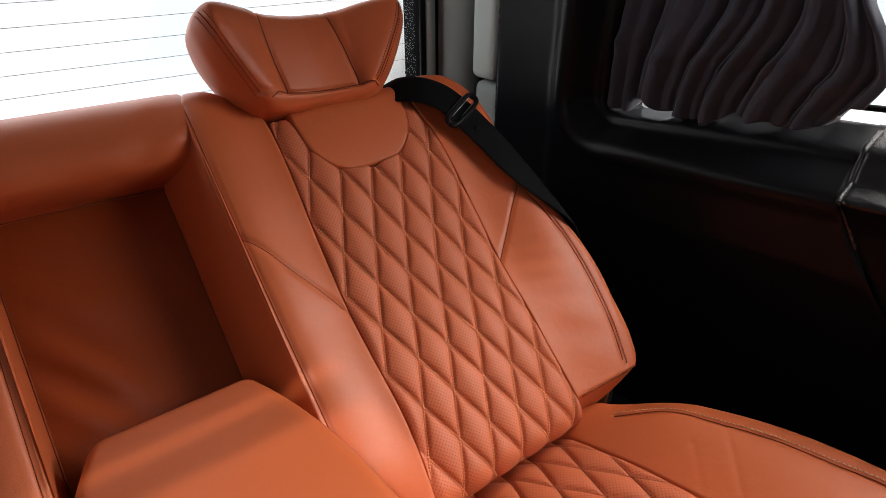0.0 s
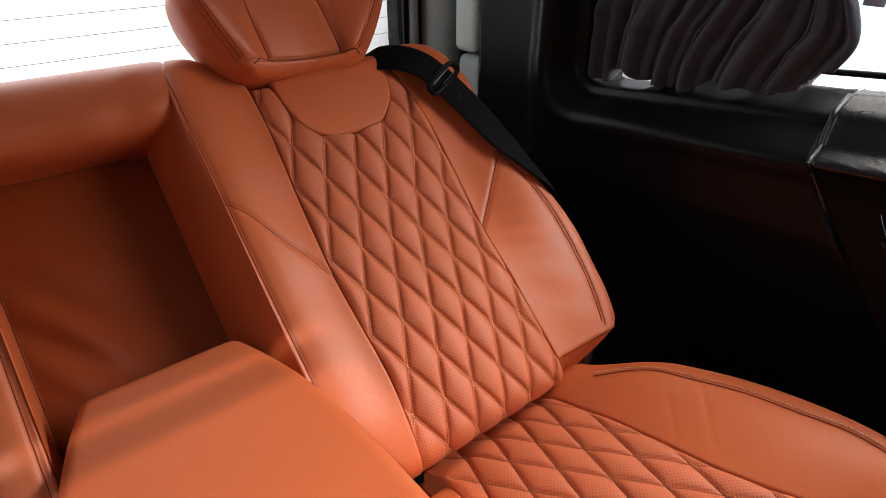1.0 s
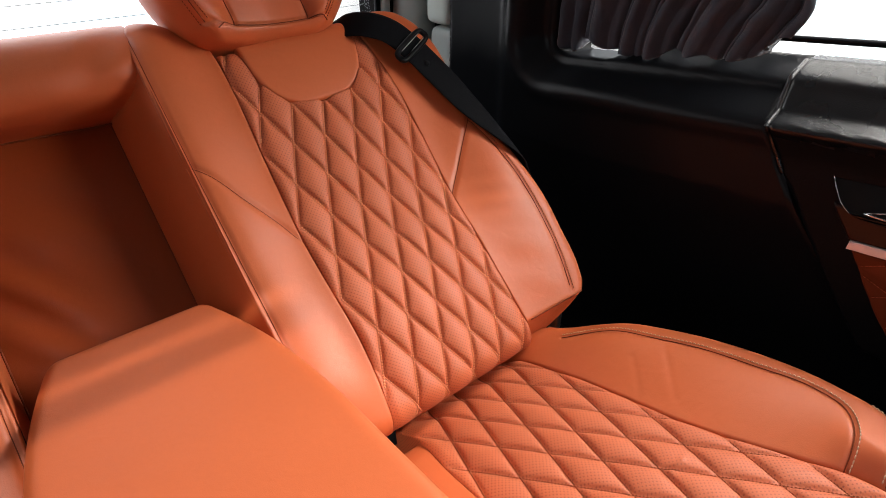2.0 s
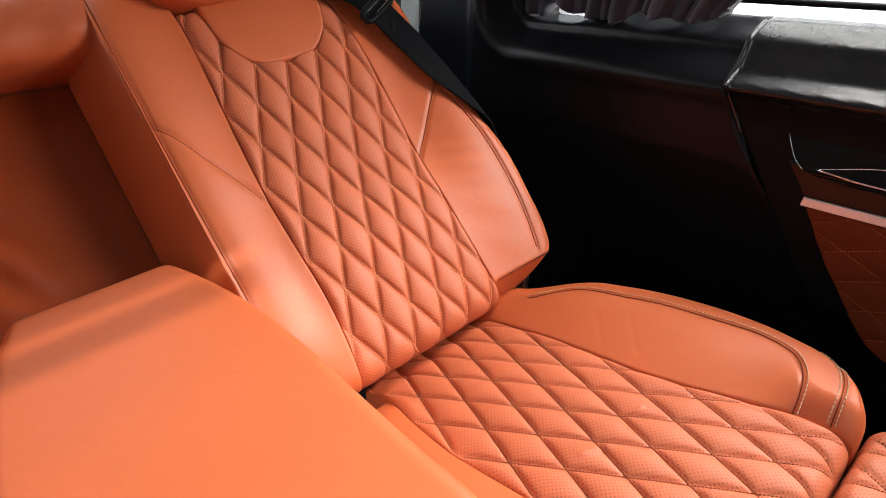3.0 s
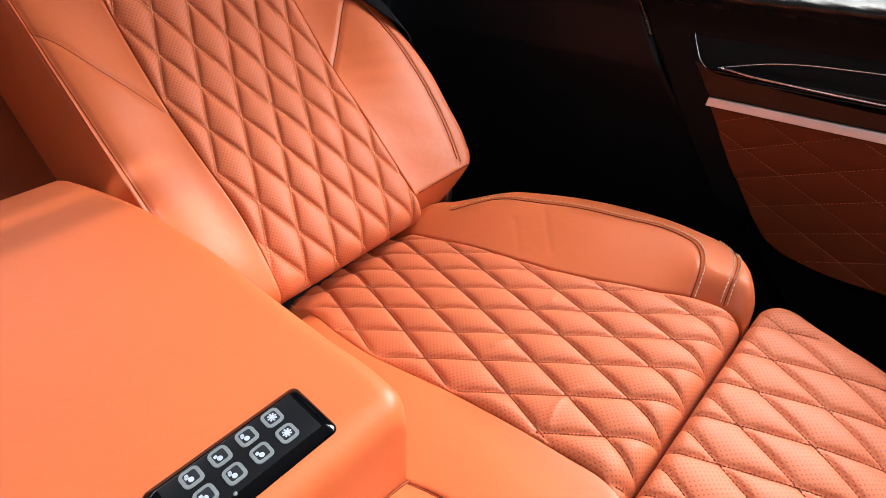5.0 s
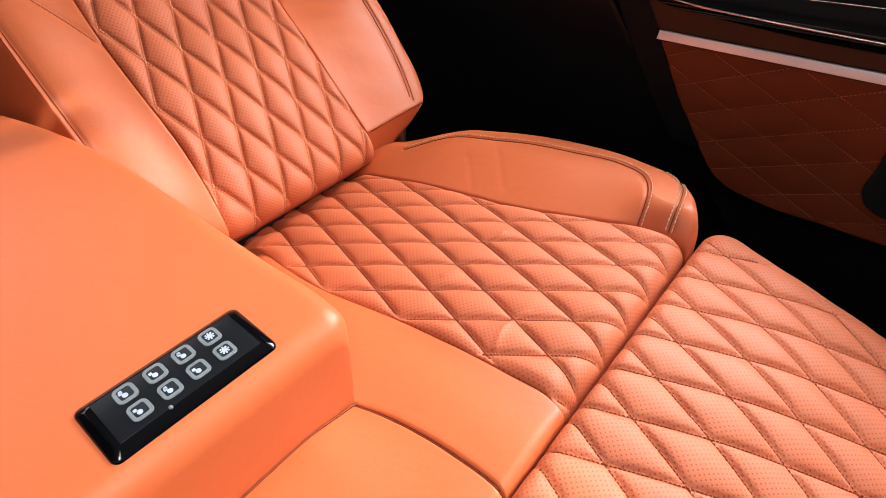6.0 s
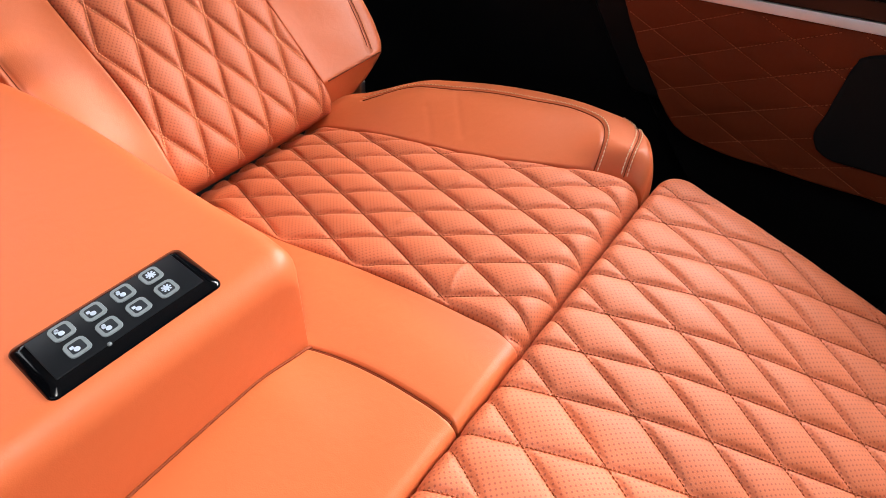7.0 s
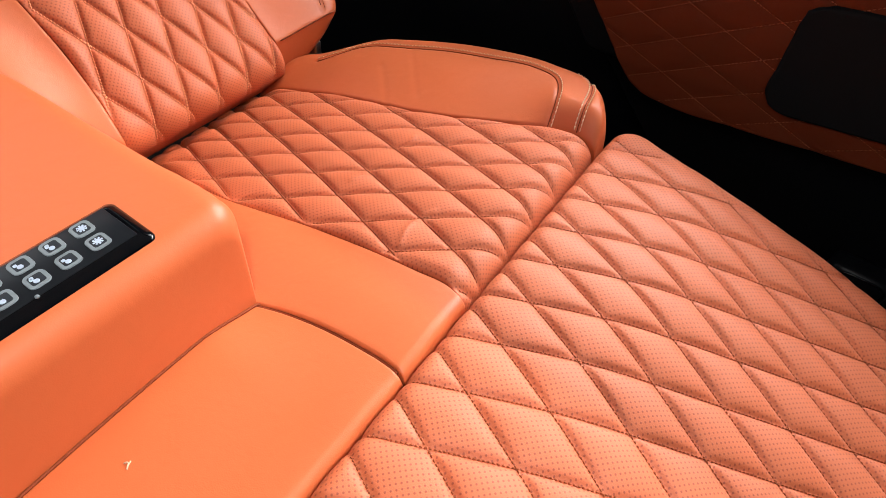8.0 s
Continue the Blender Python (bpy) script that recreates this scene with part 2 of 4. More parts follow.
class Pad:
    """An upholstered sheet over a plane: left and right limits, a height over it, rounded edges, sewn grooves, turned down at the rim."""

    def __init__(self, plane, left, right, s0, s1, height, radii=(0.01, 0.01, 0.01, 0.01), step=0.004, depth=0.03, seams=(), groove=(0.0035, 0.0035)):
        self.o, self.ea, self.es, self.en = (np.asarray(v, float) for v in plane)
        self.left, self.right, self.s0, self.s1, self.height = left, right, s0, s1, height
        self.radii, self.step, self.depth, self.seams, self.groove = radii, step, depth, seams, groove

    def n(self, A, S):
        A, S = np.asarray(A, float), np.asarray(S, float)
        rl, rr, rb, rt = self.radii
        N = self.height(A, S) - round_drop(A - self.left(S), rl) - round_drop(self.right(S) - A, rr) - round_drop(S - self.s0, rb) - round_drop(self.s1 - S, rt)
        for line in self.seams:
            N = N - self.groove[0] * np.exp(-((near_line(A, S, line) / self.groove[1]) ** 2))
        return N

    def at(self, A, S, lift=0.0):
        A, S = np.asarray(A, float), np.asarray(S, float)
        N = self.n(A, S) + lift
        return self.o + A[..., None] * self.ea + S[..., None] * self.es + N[..., None] * self.en

    def inside(self, a, s, m=0.0045):
        return (s > self.s0 + m) & (s < self.s1 - m) & (a > self.left(s) + m) & (a < self.right(s) - m)

    def geo(self):
        rl, rr, rb, rt = self.radii
        s = samples(self.s0, self.s1, rb, rt, self.step)
        width = float(np.mean(self.right(s) - self.left(s)))
        t = samples(0, width, min(rl, width * 0.45), min(rr, width * 0.45), self.step) / width
        L, R = self.left(s)[:, None], self.right(s)[:, None]
        A, S = L + (R - L) * t[None, :], np.repeat(s[:, None], len(t), 1)
        N = np.pad(self.n(A, S), 1, mode="edge")
        A, S = np.pad(A, 1, mode="edge"), np.pad(S, 1, mode="edge")
        low = float(N.min()) - self.depth
        drop = -round_drop(s - self.s0, rb) - round_drop(self.s1 - s, rt)
        arc = np.concatenate([[0], np.cumsum(np.hypot(np.diff(s), np.diff(drop)))])
        arc = np.pad(arc + s[len(s) // 2] - arc[len(s) // 2], 1, mode="edge")
        UA, US = A.copy(), np.repeat(arc[:, None], A.shape[1], 1)
        US[0, :] -= N[1, :] - low
        US[-1, :] += N[-2, :] - low
        UA[:, 0] -= N[:, 1] - low
        UA[:, -1] += N[:, -2] - low
        N[0, :], N[-1, :], N[:, 0], N[:, -1] = low, low, low, low
        P = self.o + A[..., None] * self.ea + S[..., None] * self.es + N[..., None] * self.en
        r, c = A.shape
        k = np.arange(r * c).reshape(r, c)
        F = np.stack([k[:-1, :-1], k[:-1, 1:], k[1:, 1:], k[1:, :-1]], -1).reshape(-1, 4)
        return P.reshape(-1, 3), F, np.stack([UA, US], -1).reshape(-1, 2)


def tube(points, r, sides=6, closed=False):
    P = np.asarray(points, float)
    T = np.gradient(P, axis=0)
    T /= np.linalg.norm(T, axis=1)[:, None] + 1e-12
    up = vec(0.3, 0.2, 0.93)
    X = np.cross(T, up)
    X /= np.linalg.norm(X, axis=1)[:, None] + 1e-12
    Y = np.cross(X, T)
    th = np.linspace(0, 2 * math.pi, sides, endpoint=False)
    V = P[:, None] + r * (np.cos(th)[None, :, None] * X[:, None] + np.sin(th)[None, :, None] * Y[:, None])
    n = len(P)
    k = np.arange(n * sides).reshape(n, sides)
    F = [(k[i, j], k[i, (j + 1) % sides], k[i + 1, (j + 1) % sides], k[i + 1, j]) for i in range(n - 1) for j in range(sides)]
    F += [tuple(k[0][::-1]), tuple(k[-1])]
    return V.reshape(-1, 3), F


def stitches(runs, pitch=0.0056, length=0.0040, r=0.0006):
    """runs: lists of (points, normals). Short thread beads along each."""
    verts, faces = [], []
    for P, up in runs:
        P = np.asarray(P, float)
        if len(P) < 2:
            continue
        d = np.concatenate([[0], np.cumsum(np.linalg.norm(np.diff(P, axis=0), axis=1))])
        for q in np.arange(pitch / 2, d[-1] - length / 2, pitch):
            a, m, b = (vec(*[np.interp(q + o, d, P[:, k]) for k in range(3)]) for o in (-length / 2, 0, length / 2))
            t = b - a
            t /= np.linalg.norm(t) + 1e-12
            side = np.cross(t, up)
            side /= np.linalg.norm(side) + 1e-12
            k = len(verts)
            for c, w, h in ((a, 0.6, -0.6), (m, 1.0, 0.9), (b, 0.6, -0.6)):
                verts += [c - side * r * w + up * r * (h - 1), c + side * r * w + up * r * (h - 1), c + side * r * w * 0.6 + up * r * h, c - side * r * w * 0.6 + up * r * h]
            for i in (0, 4):
                for j in range(4):
                    faces.append((k + i + j, k + i + (j + 1) % 4, k + i + 4 + (j + 1) % 4, k + i + 4 + j))
            faces += [(k + 3, k + 2, k + 1, k), (k + 8, k + 9, k + 10, k + 11)]
    return verts, faces


class Lattice:
    """Two families of slightly bowed sewing lines over a pad: the whole numbers of u and of v."""

    def __init__(self, mid, u, v):
        self.mid, self.u, self.v = mid, u, v

    def value(self, c, A, S):
        a, s = A - self.mid[0], S - self.mid[1]
        return c[0] + c[1] * a + c[2] * s + (c[3] * a * a + c[4] * a * s + c[5] * s * s if len(c) > 3 else 0)

    def height(self, A, S, high, groove=0.0018, width=0.0026):
        u, v = self.value(self.u, A, S), self.value(self.v, A, S)
        d = np.minimum(np.abs(u - np.round(u)) / math.hypot(*self.u[1:3]), np.abs(v - np.round(v)) / math.hypot(*self.v[1:3]))
        floor = 0.085
        plump = np.clip(np.abs(np.sin(math.pi * u)) - floor, 0, 1) * np.clip(np.abs(np.sin(math.pi * v)) - floor, 0, 1) / (1 - floor) ** 2
        return high * plump ** 0.46 - groove * np.exp(-((d / width) ** 2))

    def runs(self, pad, lift=0.0028, skip=lambda a, s: np.zeros_like(a, bool)):
        out = []
        s = np.linspace(pad.s0, pad.s1, 400)
        grid = np.linspace(-0.3, 1.0, 400)
        for c in (self.u, self.v):
            sign = 1 if c[1] > 0 else -1
            table = np.array([self.value(c, grid, q) for q in s]) * sign
            table = np.maximum.accumulate(table, axis=1)
            for k in range(-60, 61):
                a = np.array([np.interp(k, row, grid) for row in table])
                ok = pad.inside(a, s) & ~skip(a, s)
                idx = np.flatnonzero(ok)
                if len(idx) < 4:
                    continue
                for run in np.split(idx, np.flatnonzero(np.diff(idx) > 1) + 1):
                    if len(run) > 3:
                        out.append((pad.at(a[run], s[run], lift), pad.en))
        return out


def ease(t):
    t = np.clip(t, 0, 1)
    return t * t * (3 - 2 * t)


def sewn(pad_left, pad_right, A, S, w=0.013):
    return 0.12 + 0.88 * np.sqrt(ease((A - pad_left(S)) / w) * ease((pad_right(S) - A) / w))


def on_pad(pad, line, lift=0.0):
    line = np.asarray(line, float)
    return pad.at(line[:, 0], line[:, 1], lift)


def beside(line, off):
    line = np.asarray(line, float)
    t = np.gradient(line, axis=0)
    t /= np.linalg.norm(t, axis=1)[:, None] + 1e-12
    return line + off * np.stack([-t[:, 1], t[:, 0]], 1)


# ---- cabin shell ----
shell = thing("cabin_shell", (0, -0.5, 0), "closed van cabin of dark trim round the seats", "van interior", kind="structure")
part("floor", box(-1.1, 1.1, -3.0, 1.35, -0.05, 0.0), CARPET, shell)
# roof opening and crossbar are unseen, added to shape the armrest's sun patch
part("ceiling", joined(box(-1.1, 1.1, -0.015, 1.35, 1.62, 1.65), box(-0.64, -0.2, -0.085, -0.052, 1.62, 1.65), box(-1.1, 1.1, -3.0, -1.2, 1.62, 1.65), box(-0.20, 1.1, -1.2, -0.015, 1.62, 1.65), box(-1.1, -0.64, -1.2, -0.015, 1.62, 1.65)), HEADLINER, shell, smooth=False)
# the left wall's opening is unseen, added for reflections on the door
part("wall_left", joined(box(-1.12, -1.06, -3.0, 1.35, 0, 0.95), box(-1.12, -1.06, -3.0, 1.35, 1.38, 1.62), box(-1.12, -1.06, 0.35, 1.35, 0.95, 1.38), box(-1.12, -1.06, -3.0, -1.1, 0.95, 1.38)), MATT, shell, smooth=False)
part("wall_front", joined(box(-1.1, 1.1, -3.05, -3.0, 0, 1.0), box(-1.1, 1.1, -3.05, -3.0, 1.55, 1.62)), MATT, shell, smooth=False)
part("wall_rear", joined(box(-1.1, 1.1, 1.26, 1.34, 0, 0.66), box(-1.1, 1.1, 1.26, 1.34, 1.36, 1.62), box(0.88, 1.1, 1.26, 1.34, 0.66, 1.36), box(-1.1, -0.8, 1.26, 1.34, 0.66, 1.36)), MATT, shell, smooth=False)
part("wall_outer", joined(box(1.06, 1.10, -3.0, 1.35, 0, 0.68), box(1.06, 1.10, -3.0, 1.35, 1.32, 1.62), box(1.06, 1.10, 0.78, 1.35, 0.68, 1.32), box(1.06, 1.10, -3.0, -1.4, 0.68, 1.32)), MATT, shell, smooth=False)

# third board, on the left, is unseen and added to glow through that opening
backdrop = part("backdrop", joined(box(-6, 4.9, 5.0, 5.02, -2, 2.2), box(5.0, 5.02, -6, 6, -2, 4.0), box(-6.1, -6.08, -7, 5, -2, 3.0)), DISTANCE, None, kind="structure")
tagged(backdrop, "overexposed white daylight beyond the windows", "distance")

# rear window
window_1 = thing("window_1", (0, 1.26, 0.66), "rear window with thin dark heating lines, white daylight behind", "window", kind="structure")
pane = part("pane", box(-0.80, 0.88, 1.285, 1.289, 0.66, 1.36), GLASS, window_1)
pane.visible_shadow = False
part("window_seal", joined(box(0.874, 0.888, 1.250, 1.262, 0.62, 1.40, 0.003), box(-0.84, 0.873, 1.235, 1.262, 0.62, 0.672, 0.006)), SMOOTH, window_1)
for k in range(10):
    z = 0.78 + 0.039 * k
    part("heating_line", tube([(x, 1.281, z + 0.004 * (x / 0.8) ** 2 + 0.004) for x in np.linspace(-0.78, 0.85, 12)], 0.0005, 5), LINE, window_1)

# rear pillar trims
pillar = thing("pillar_trim", (0.95, 1.2, 0.0), "black and grey moulded trim over the rear pillar", "pillar trim", kind="structure")
def upright(x, y, r, z0, z1):
    return tube([(x, y, z) for z in np.linspace(z0, z1, 12)], r, 48)


def leaned(geo, y0, k):
    return [(x + (y0 - y) * k, y, z) for x, y, z in geo[0]], geo[1]


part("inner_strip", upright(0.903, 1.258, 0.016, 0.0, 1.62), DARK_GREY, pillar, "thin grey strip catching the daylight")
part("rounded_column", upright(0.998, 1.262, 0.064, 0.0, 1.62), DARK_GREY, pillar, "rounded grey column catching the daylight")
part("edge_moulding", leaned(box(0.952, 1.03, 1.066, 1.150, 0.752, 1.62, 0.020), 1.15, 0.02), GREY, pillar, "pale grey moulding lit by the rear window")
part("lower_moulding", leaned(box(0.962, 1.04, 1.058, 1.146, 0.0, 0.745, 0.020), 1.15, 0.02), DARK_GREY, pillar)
part("upper_cover", box(0.995, 1.058, 0.80, 1.05, 0.79, 1.62, 0.022), BLACK, pillar)
part("lower_cover", box(0.995, 1.058, 0.78, 1.05, 0.0, 0.784, 0.02), BLACK, pillar)

# ---- side wall: quarter panel with its window ----
SLOPE = 0.11


def opening(Y, Z, grow=0.0):
    """Signed distance to the slanted window opening: negative inside."""
    z = Z + SLOPE * (Y - 0.69)
    cy, cz, hy, hz, r = -0.36, 1.02, 1.145, 0.315, 0.10
    qy, qz = np.abs(Y - cy) - hy + r, np.abs(z - cz) - hz + r
    return np.hypot(np.maximum(qy, 0), np.maximum(qz, 0)) + np.minimum(np.maximum(qy, qz), 0) - r - grow


split_edge = smooth_curve([(0.0, -0.50), (0.15, -0.31), (0.30, -0.14), (0.45, 0.013), (0.55, 0.101), (0.65, 0.178), (0.75, 0.240), (0.85, 0.255), (1.0, 0.22), (1.7, 0.0)])


def wall_sheet(y0, y1, z0, z1, depth_of, keep, step=0.006):
    """A moulded wall skin over (y, z), y counted from the door split, with its depth outwards and a hole."""
    ys, zs = np.arange(y0, y1 + step / 2, step), np.arange(z0, z1 + step / 2, step)
    Y, Z = np.meshgrid(ys, zs, indexing="ij")
    T = Y
    Y = Y + split_edge(Z)
    X = depth_of(Y, Z, T)
    ok = keep(Y, Z)
    k = np.arange(Y.size).reshape(Y.shape)
    q = ok[:-1, :-1] & ok[1:, :-1] & ok[1:, 1:] & ok[:-1, 1:]
    F = np.stack([k[:-1, :-1], k[:-1, 1:], k[1:, 1:], k[1:, :-1]], -1)[q]
    used = np.unique(F)
    remap = np.full(Y.size, -1)
    remap[used] = np.arange(len(used))
    V = np.stack([X, Y, Z], -1).reshape(-1, 3)[used]
    return V, remap[F]


def quarter_depth(Y, Z, T):
    d = -opening(Y, Z)
    x = 0.90 - 0.007 * np.exp(-(((d + 0.012) / 0.017) ** 2)) + 0.058 * ease(d / 0.052) - 0.004 * np.exp(-(((d - 0.054) / 0.009) ** 2)) + 0.06 * ease((d - 0.05) / 0.04)
    z = Z + SLOPE * (Y - 0.69)
    low = np.clip(0.592 - z, 0, 1)
    return x + 0.24 * (np.sqrt(low * low + 0.00004) - 0.0063) + 0.02 * ease((Y - 0.80) / 0.05) + 0.06 * ease((Y - 1.012) / 0.018) + (0.003 + 0.009 * ease((Z - 0.64) / 0.06)) * ease((0.008 - T) / 0.008)


quarter = thing("quarter_panel", (0.9, 0.6, 0.0), "black moulded side panel below a rounded window rim", "side panel", kind="structure")
skin_v, skin_f = wall_sheet(0.003, 1.14, 0.03, 1.60, quarter_depth, lambda Y, Z: (opening(Y, Z) > -0.095) & (Y < 1.034))
sill = 0.084 - 0.028 * ease((skin_v[:, 1] - 0.53) / 0.07)
beyond = np.where(skin_v[:, 2] < 0.95, np.clip(-opening(skin_v[:, 1], skin_v[:, 2]) - sill, 0, 1), 0)
skin_v[:, 2] -= beyond
skin_v[:, 0] += 0.8 * beyond
part("panel_skin", (skin_v, skin_f), SMOOTH, quarter)

window_2 = thing("window_2", (1.05, -0.3, 0.8), "curtained side window with white daylight behind", "window", kind="structure")
side_pane = part("pane", box(1.075, 1.079, -1.4, 0.78, 0.68, 1.32), GLASS, window_2)
side_pane.visible_shadow = False


# ---- sliding door panel ----
def door_depth(Y, Z, T):
    z = Z + SLOPE * (Y - 0.246)
    ledge = 0.030 * ease((z - 0.758) / 0.018) + 0.022 * ease((z - 0.774) / 0.045) + 0.055 * ease((z - 0.815) / 0.028)
    lip = -0.012 * np.exp(-(((z - 0.760) / 0.013) ** 2))
    waist = 0.010 * ease((0.745 - z) / 0.04)
    foot = 0.045 * ease((0.44 - z) / 0.03)
    return 0.887 + ledge + lip + waist + foot + round_drop(-T, 0.006) * ease((Z - 0.66) / 0.06) + 0.012 * ease((T + 0.01) / 0.01) * ease((0.70 - Z) / 0.06)


door = thing("door_1", (0.89, -0.4, 0.0), "sliding van door trimmed in black plastic and quilted tan leather", "door", kind="structure")
door_v, door_f = wall_sheet(-1.5, 0.0, 0.06, 1.0, door_depth, lambda Y, Z: opening(Y, Z) > -0.13, 0.005)
beyond = np.clip(-opening(door_v[:, 1], door_v[:, 2]) - 0.084, 0, 1)
door_v[:, 2] -= beyond
door_v[:, 0] += 0.8 * beyond
centre_z = (door_v[door_f, 2] + SLOPE * (door_v[door_f, 1] - 0.246)).mean(axis=1)
part("door_ledge", (door_v, door_f[centre_z > 0.742]), LEDGE, door, "grained black window ledge")
part("door_skin", (door_v, door_f[centre_z <= 0.742]), BLACK, door)
bead_z = np.linspace(0.69, 0.835, 70)
bead_y = split_edge(bead_z)
bead_x = door_depth(bead_y, bead_z, np.full_like(bead_z, -0.004))
part("edge_bead", tube(np.stack([bead_x + 0.0028, bead_y + 0.0005, bead_z], 1), 0.0040, 14), BEAD, door, "rounded black edge of the door trim")
part("upper_door_skin", box(0.99, 1.05, -3.0, 0.20, 1.30, 1.62, 0.01), SMOOTH, door)
DOOR = (vec(0.897, 0, 0), vec(0, -1, 0.115), vec(0, 0, 1), vec(-1, 0, 0))
DOOR_SEWING = Lattice((-0.0116, 0.5714), (0, 1 / 0.1244, 1 / 0.0554), (0, 1 / 0.1244, -1 / 0.0554))
insert = Pad(DOOR, smooth_curve([(0.403, 0.20), (0.408, 0.140), (0.414, 0.104), (0.423, 0.083), (0.457, 0.044), (0.495, 0.013), (0.521, -0.009), (0.571, -0.046), (0.627, -0.083)]), flat(0.9), 0.403, 0.627,
             lambda A, S: 0.006 + DOOR_SEWING.height(A, S, 0.0022, 0.0008), (0.004, 0.004, 0.004, 0.004), 0.005, 0.012)
quilted_insert = part("quilted_insert", insert.geo(), DOOR_LEATHER_SHADED, door, "tan leather insert with diamond stitching, darkened in colour for shade")
part("stitching", stitches(DOOR_SEWING.runs(insert, 0.0012), 0.0052, 0.0038, 0.0008), SHADED_THREAD, quilted_insert, kind="stuff")
strip = Pad(DOOR, flat(-0.088), flat(0.9), 0.6275, 0.640, lambda A, S: 0.012 - 0.003 * ease((S - 0.6365) / 0.0012), (0.001, 0.001, 0.001, 0.001), 0.02, 0.015)
part("metal_strip", strip.geo(), METAL, door, "brushed rose-silver metal strip")
lower_trim = Pad(DOOR, smooth_curve([(0.640, -0.090), (0.70, -0.135)]), flat(0.9), 0.6405, 0.69, lambda A, S: 0.008 + 0 * A, (0.004, 0.004, 0.003, 0.006), 0.01, 0.012)
part("lacquered_trim", lower_trim.geo(), WOOD, door, "dark red-brown lacquered trim")
pod = Pad(DOOR, smooth_curve([(0.664, 0.16), (0.668, 0.08), (0.672, 0.015), (0.676, -0.033), (0.683, -0.081), (0.694, -0.110), (0.712, -0.132), (0.731, -0.147), (0.750, -0.155), (0.762, -0.145), (0.770, -0.09), (0.774, 0.0)]), flat(0.9), 0.664, 0.774,
          lambda A, S: 0.016 + 0.016 * np.exp(-(((S - 0.688) / 0.011) ** 2)) - 0.017 * ease((S - 0.700) / 0.03) * ease((0.776 - S) / 0.015), (0.006, 0.004, 0.005, 0.004), 0.0025, 0.02)
part("handle_pod", pod.geo(), GLOSS, door, "piano-black handle pod with a bright lower lip")
lip_low = bent([(-0.083, 0.6935), (-0.061, 0.692), (-0.038, 0.690), (0.012, 0.688), (0.060, 0.686), (0.15, 0.683), (0.60, 0.675)], 70)
lip_high = bent([(-0.083, 0.6935), (-0.057, 0.699), (-0.029, 0.705), (0.023, 0.711), (0.073, 0.713), (0.20, 0.716), (0.60, 0.720)], 70)
# bright tubes drawn in place of window reflections on the pod's edges
part("lip_glint", tube(on_pad(pod, lip_low, 0.0008), 0.0016, 10), GLINT, door, "thin bright line drawn as the reflection on the pod lip")
part("upper_glint", tube(on_pad(pod, lip_high, 0.0006), 0.0008, 8), GLINT, door, "fine bright line drawn as a reflection above the lip")
part("tip_glint", tube(on_pad(pod, [(float(pod.left(q)) + 0.004, q) for q in np.linspace(0.690, 0.745, 30)], 0.0004), 0.0006), GLINT, door, "bright line drawn as the highlight round the pod tip")
pocket = Pad(DOOR, smooth_curve([(0.448, 0.300), (0.456, 0.278), (0.468, 0.266), (0.516, 0.259), (0.555, 0.257), (0.585, 0.257), (0.599, 0.263), (0.606, 0.285)]), flat(0.62), 0.448, 0.606,
             lambda A, S: 0.016 + 0 * A, (0.006, 0.012, 0.006, 0.006), 0.006, 0.02)
part("speaker_cover", pocket.geo(), MATT, door, "black rounded cover on the quilted insert")

# ---- curtain ----
curtain = thing("curtain", (1.0, 0.5, 0.8), "gathered dark grey cloth curtain over the side window", "curtain")
CW, CZ = np.meshgrid(np.linspace(0, 1, 420), np.linspace(0, 1, 110), indexing="ij")
ys = 0.725 - 0.43 * CW
hem = 0.818 - SLOPE * (ys - 0.35) + 0.016 * np.exp(-(((ys - 0.650) / 0.028) ** 2)) + 0.014 * np.exp(-(((ys - 0.535) / 0.006) ** 2)) + 0.018 * np.exp(-(((ys - 0.468) / 0.020) ** 2)) - 0.014 * np.exp(-(((ys - 0.53) / 0.07) ** 2)) - 0.013 * ease((ys - 0.672) / 0.02) + 0.003 * np.sin(ys * 170 + 1) + 0.040 * ease((0.345 - ys) / 0.05)
ZZ = hem + (1.34 - hem) * CZ
edge_y = smooth_curve([(0.76, 0.300), (0.83, 0.297), (0.87, 0.276), (0.905, 0.262), (0.956, 0.284), (1.004, 0.322), (1.10, 0.37), (1.34, 0.40)])(ZZ)
up = ease((ZZ - 0.872) / 0.16)
CY = 0.725 - (0.725 - edge_y) * (CW + 0.80 * up * CW * (1 - CW))
turn = 2 * math.pi * (6.3 * CW + 0.17 * np.sin(13 * CW + 0.6) + 0.10 * up)
pleat = np.abs(np.sin(turn / 2 + 0.4)) ** 0.75
crush = np.exp(-(((ZZ - 0.893 - 0.012 * np.sin(CW * 21)) / 0.016) ** 2))
CX = 1.018 - (0.044 - 0.012 * up) * pleat - 0.011 * np.abs(np.sin(turn * 1.5 + 1.1)) ** 1.3 * (1 - 0.5 * up) - 0.010 * crush * np.sin(CW * 31 + 0.5)
CX = CX - 0.010 * np.exp(-(((CW - 0.80 - 0.35 * (ZZ - 0.90)) / 0.035) ** 2)) * ease((ZZ - 0.86) / 0.05)
CX = CX - np.array([0.004 * noise.noise((w * 26, z * 8, 0.3)) + 0.0018 * noise.noise((w * 70, z * 26, 2.1)) for w, z in zip(CW.ravel(), CZ.ravel())]).reshape(CW.shape)
CYY = CY + 0.008 * np.sin(turn) * (1 - 0.4 * up)
k = np.arange(CY.size).reshape(CY.shape)
sheet_f = np.stack([k[:-1, :-1], k[:-1, 1:], k[1:, 1:], k[1:, :-1]], -1).reshape(-1, 4)
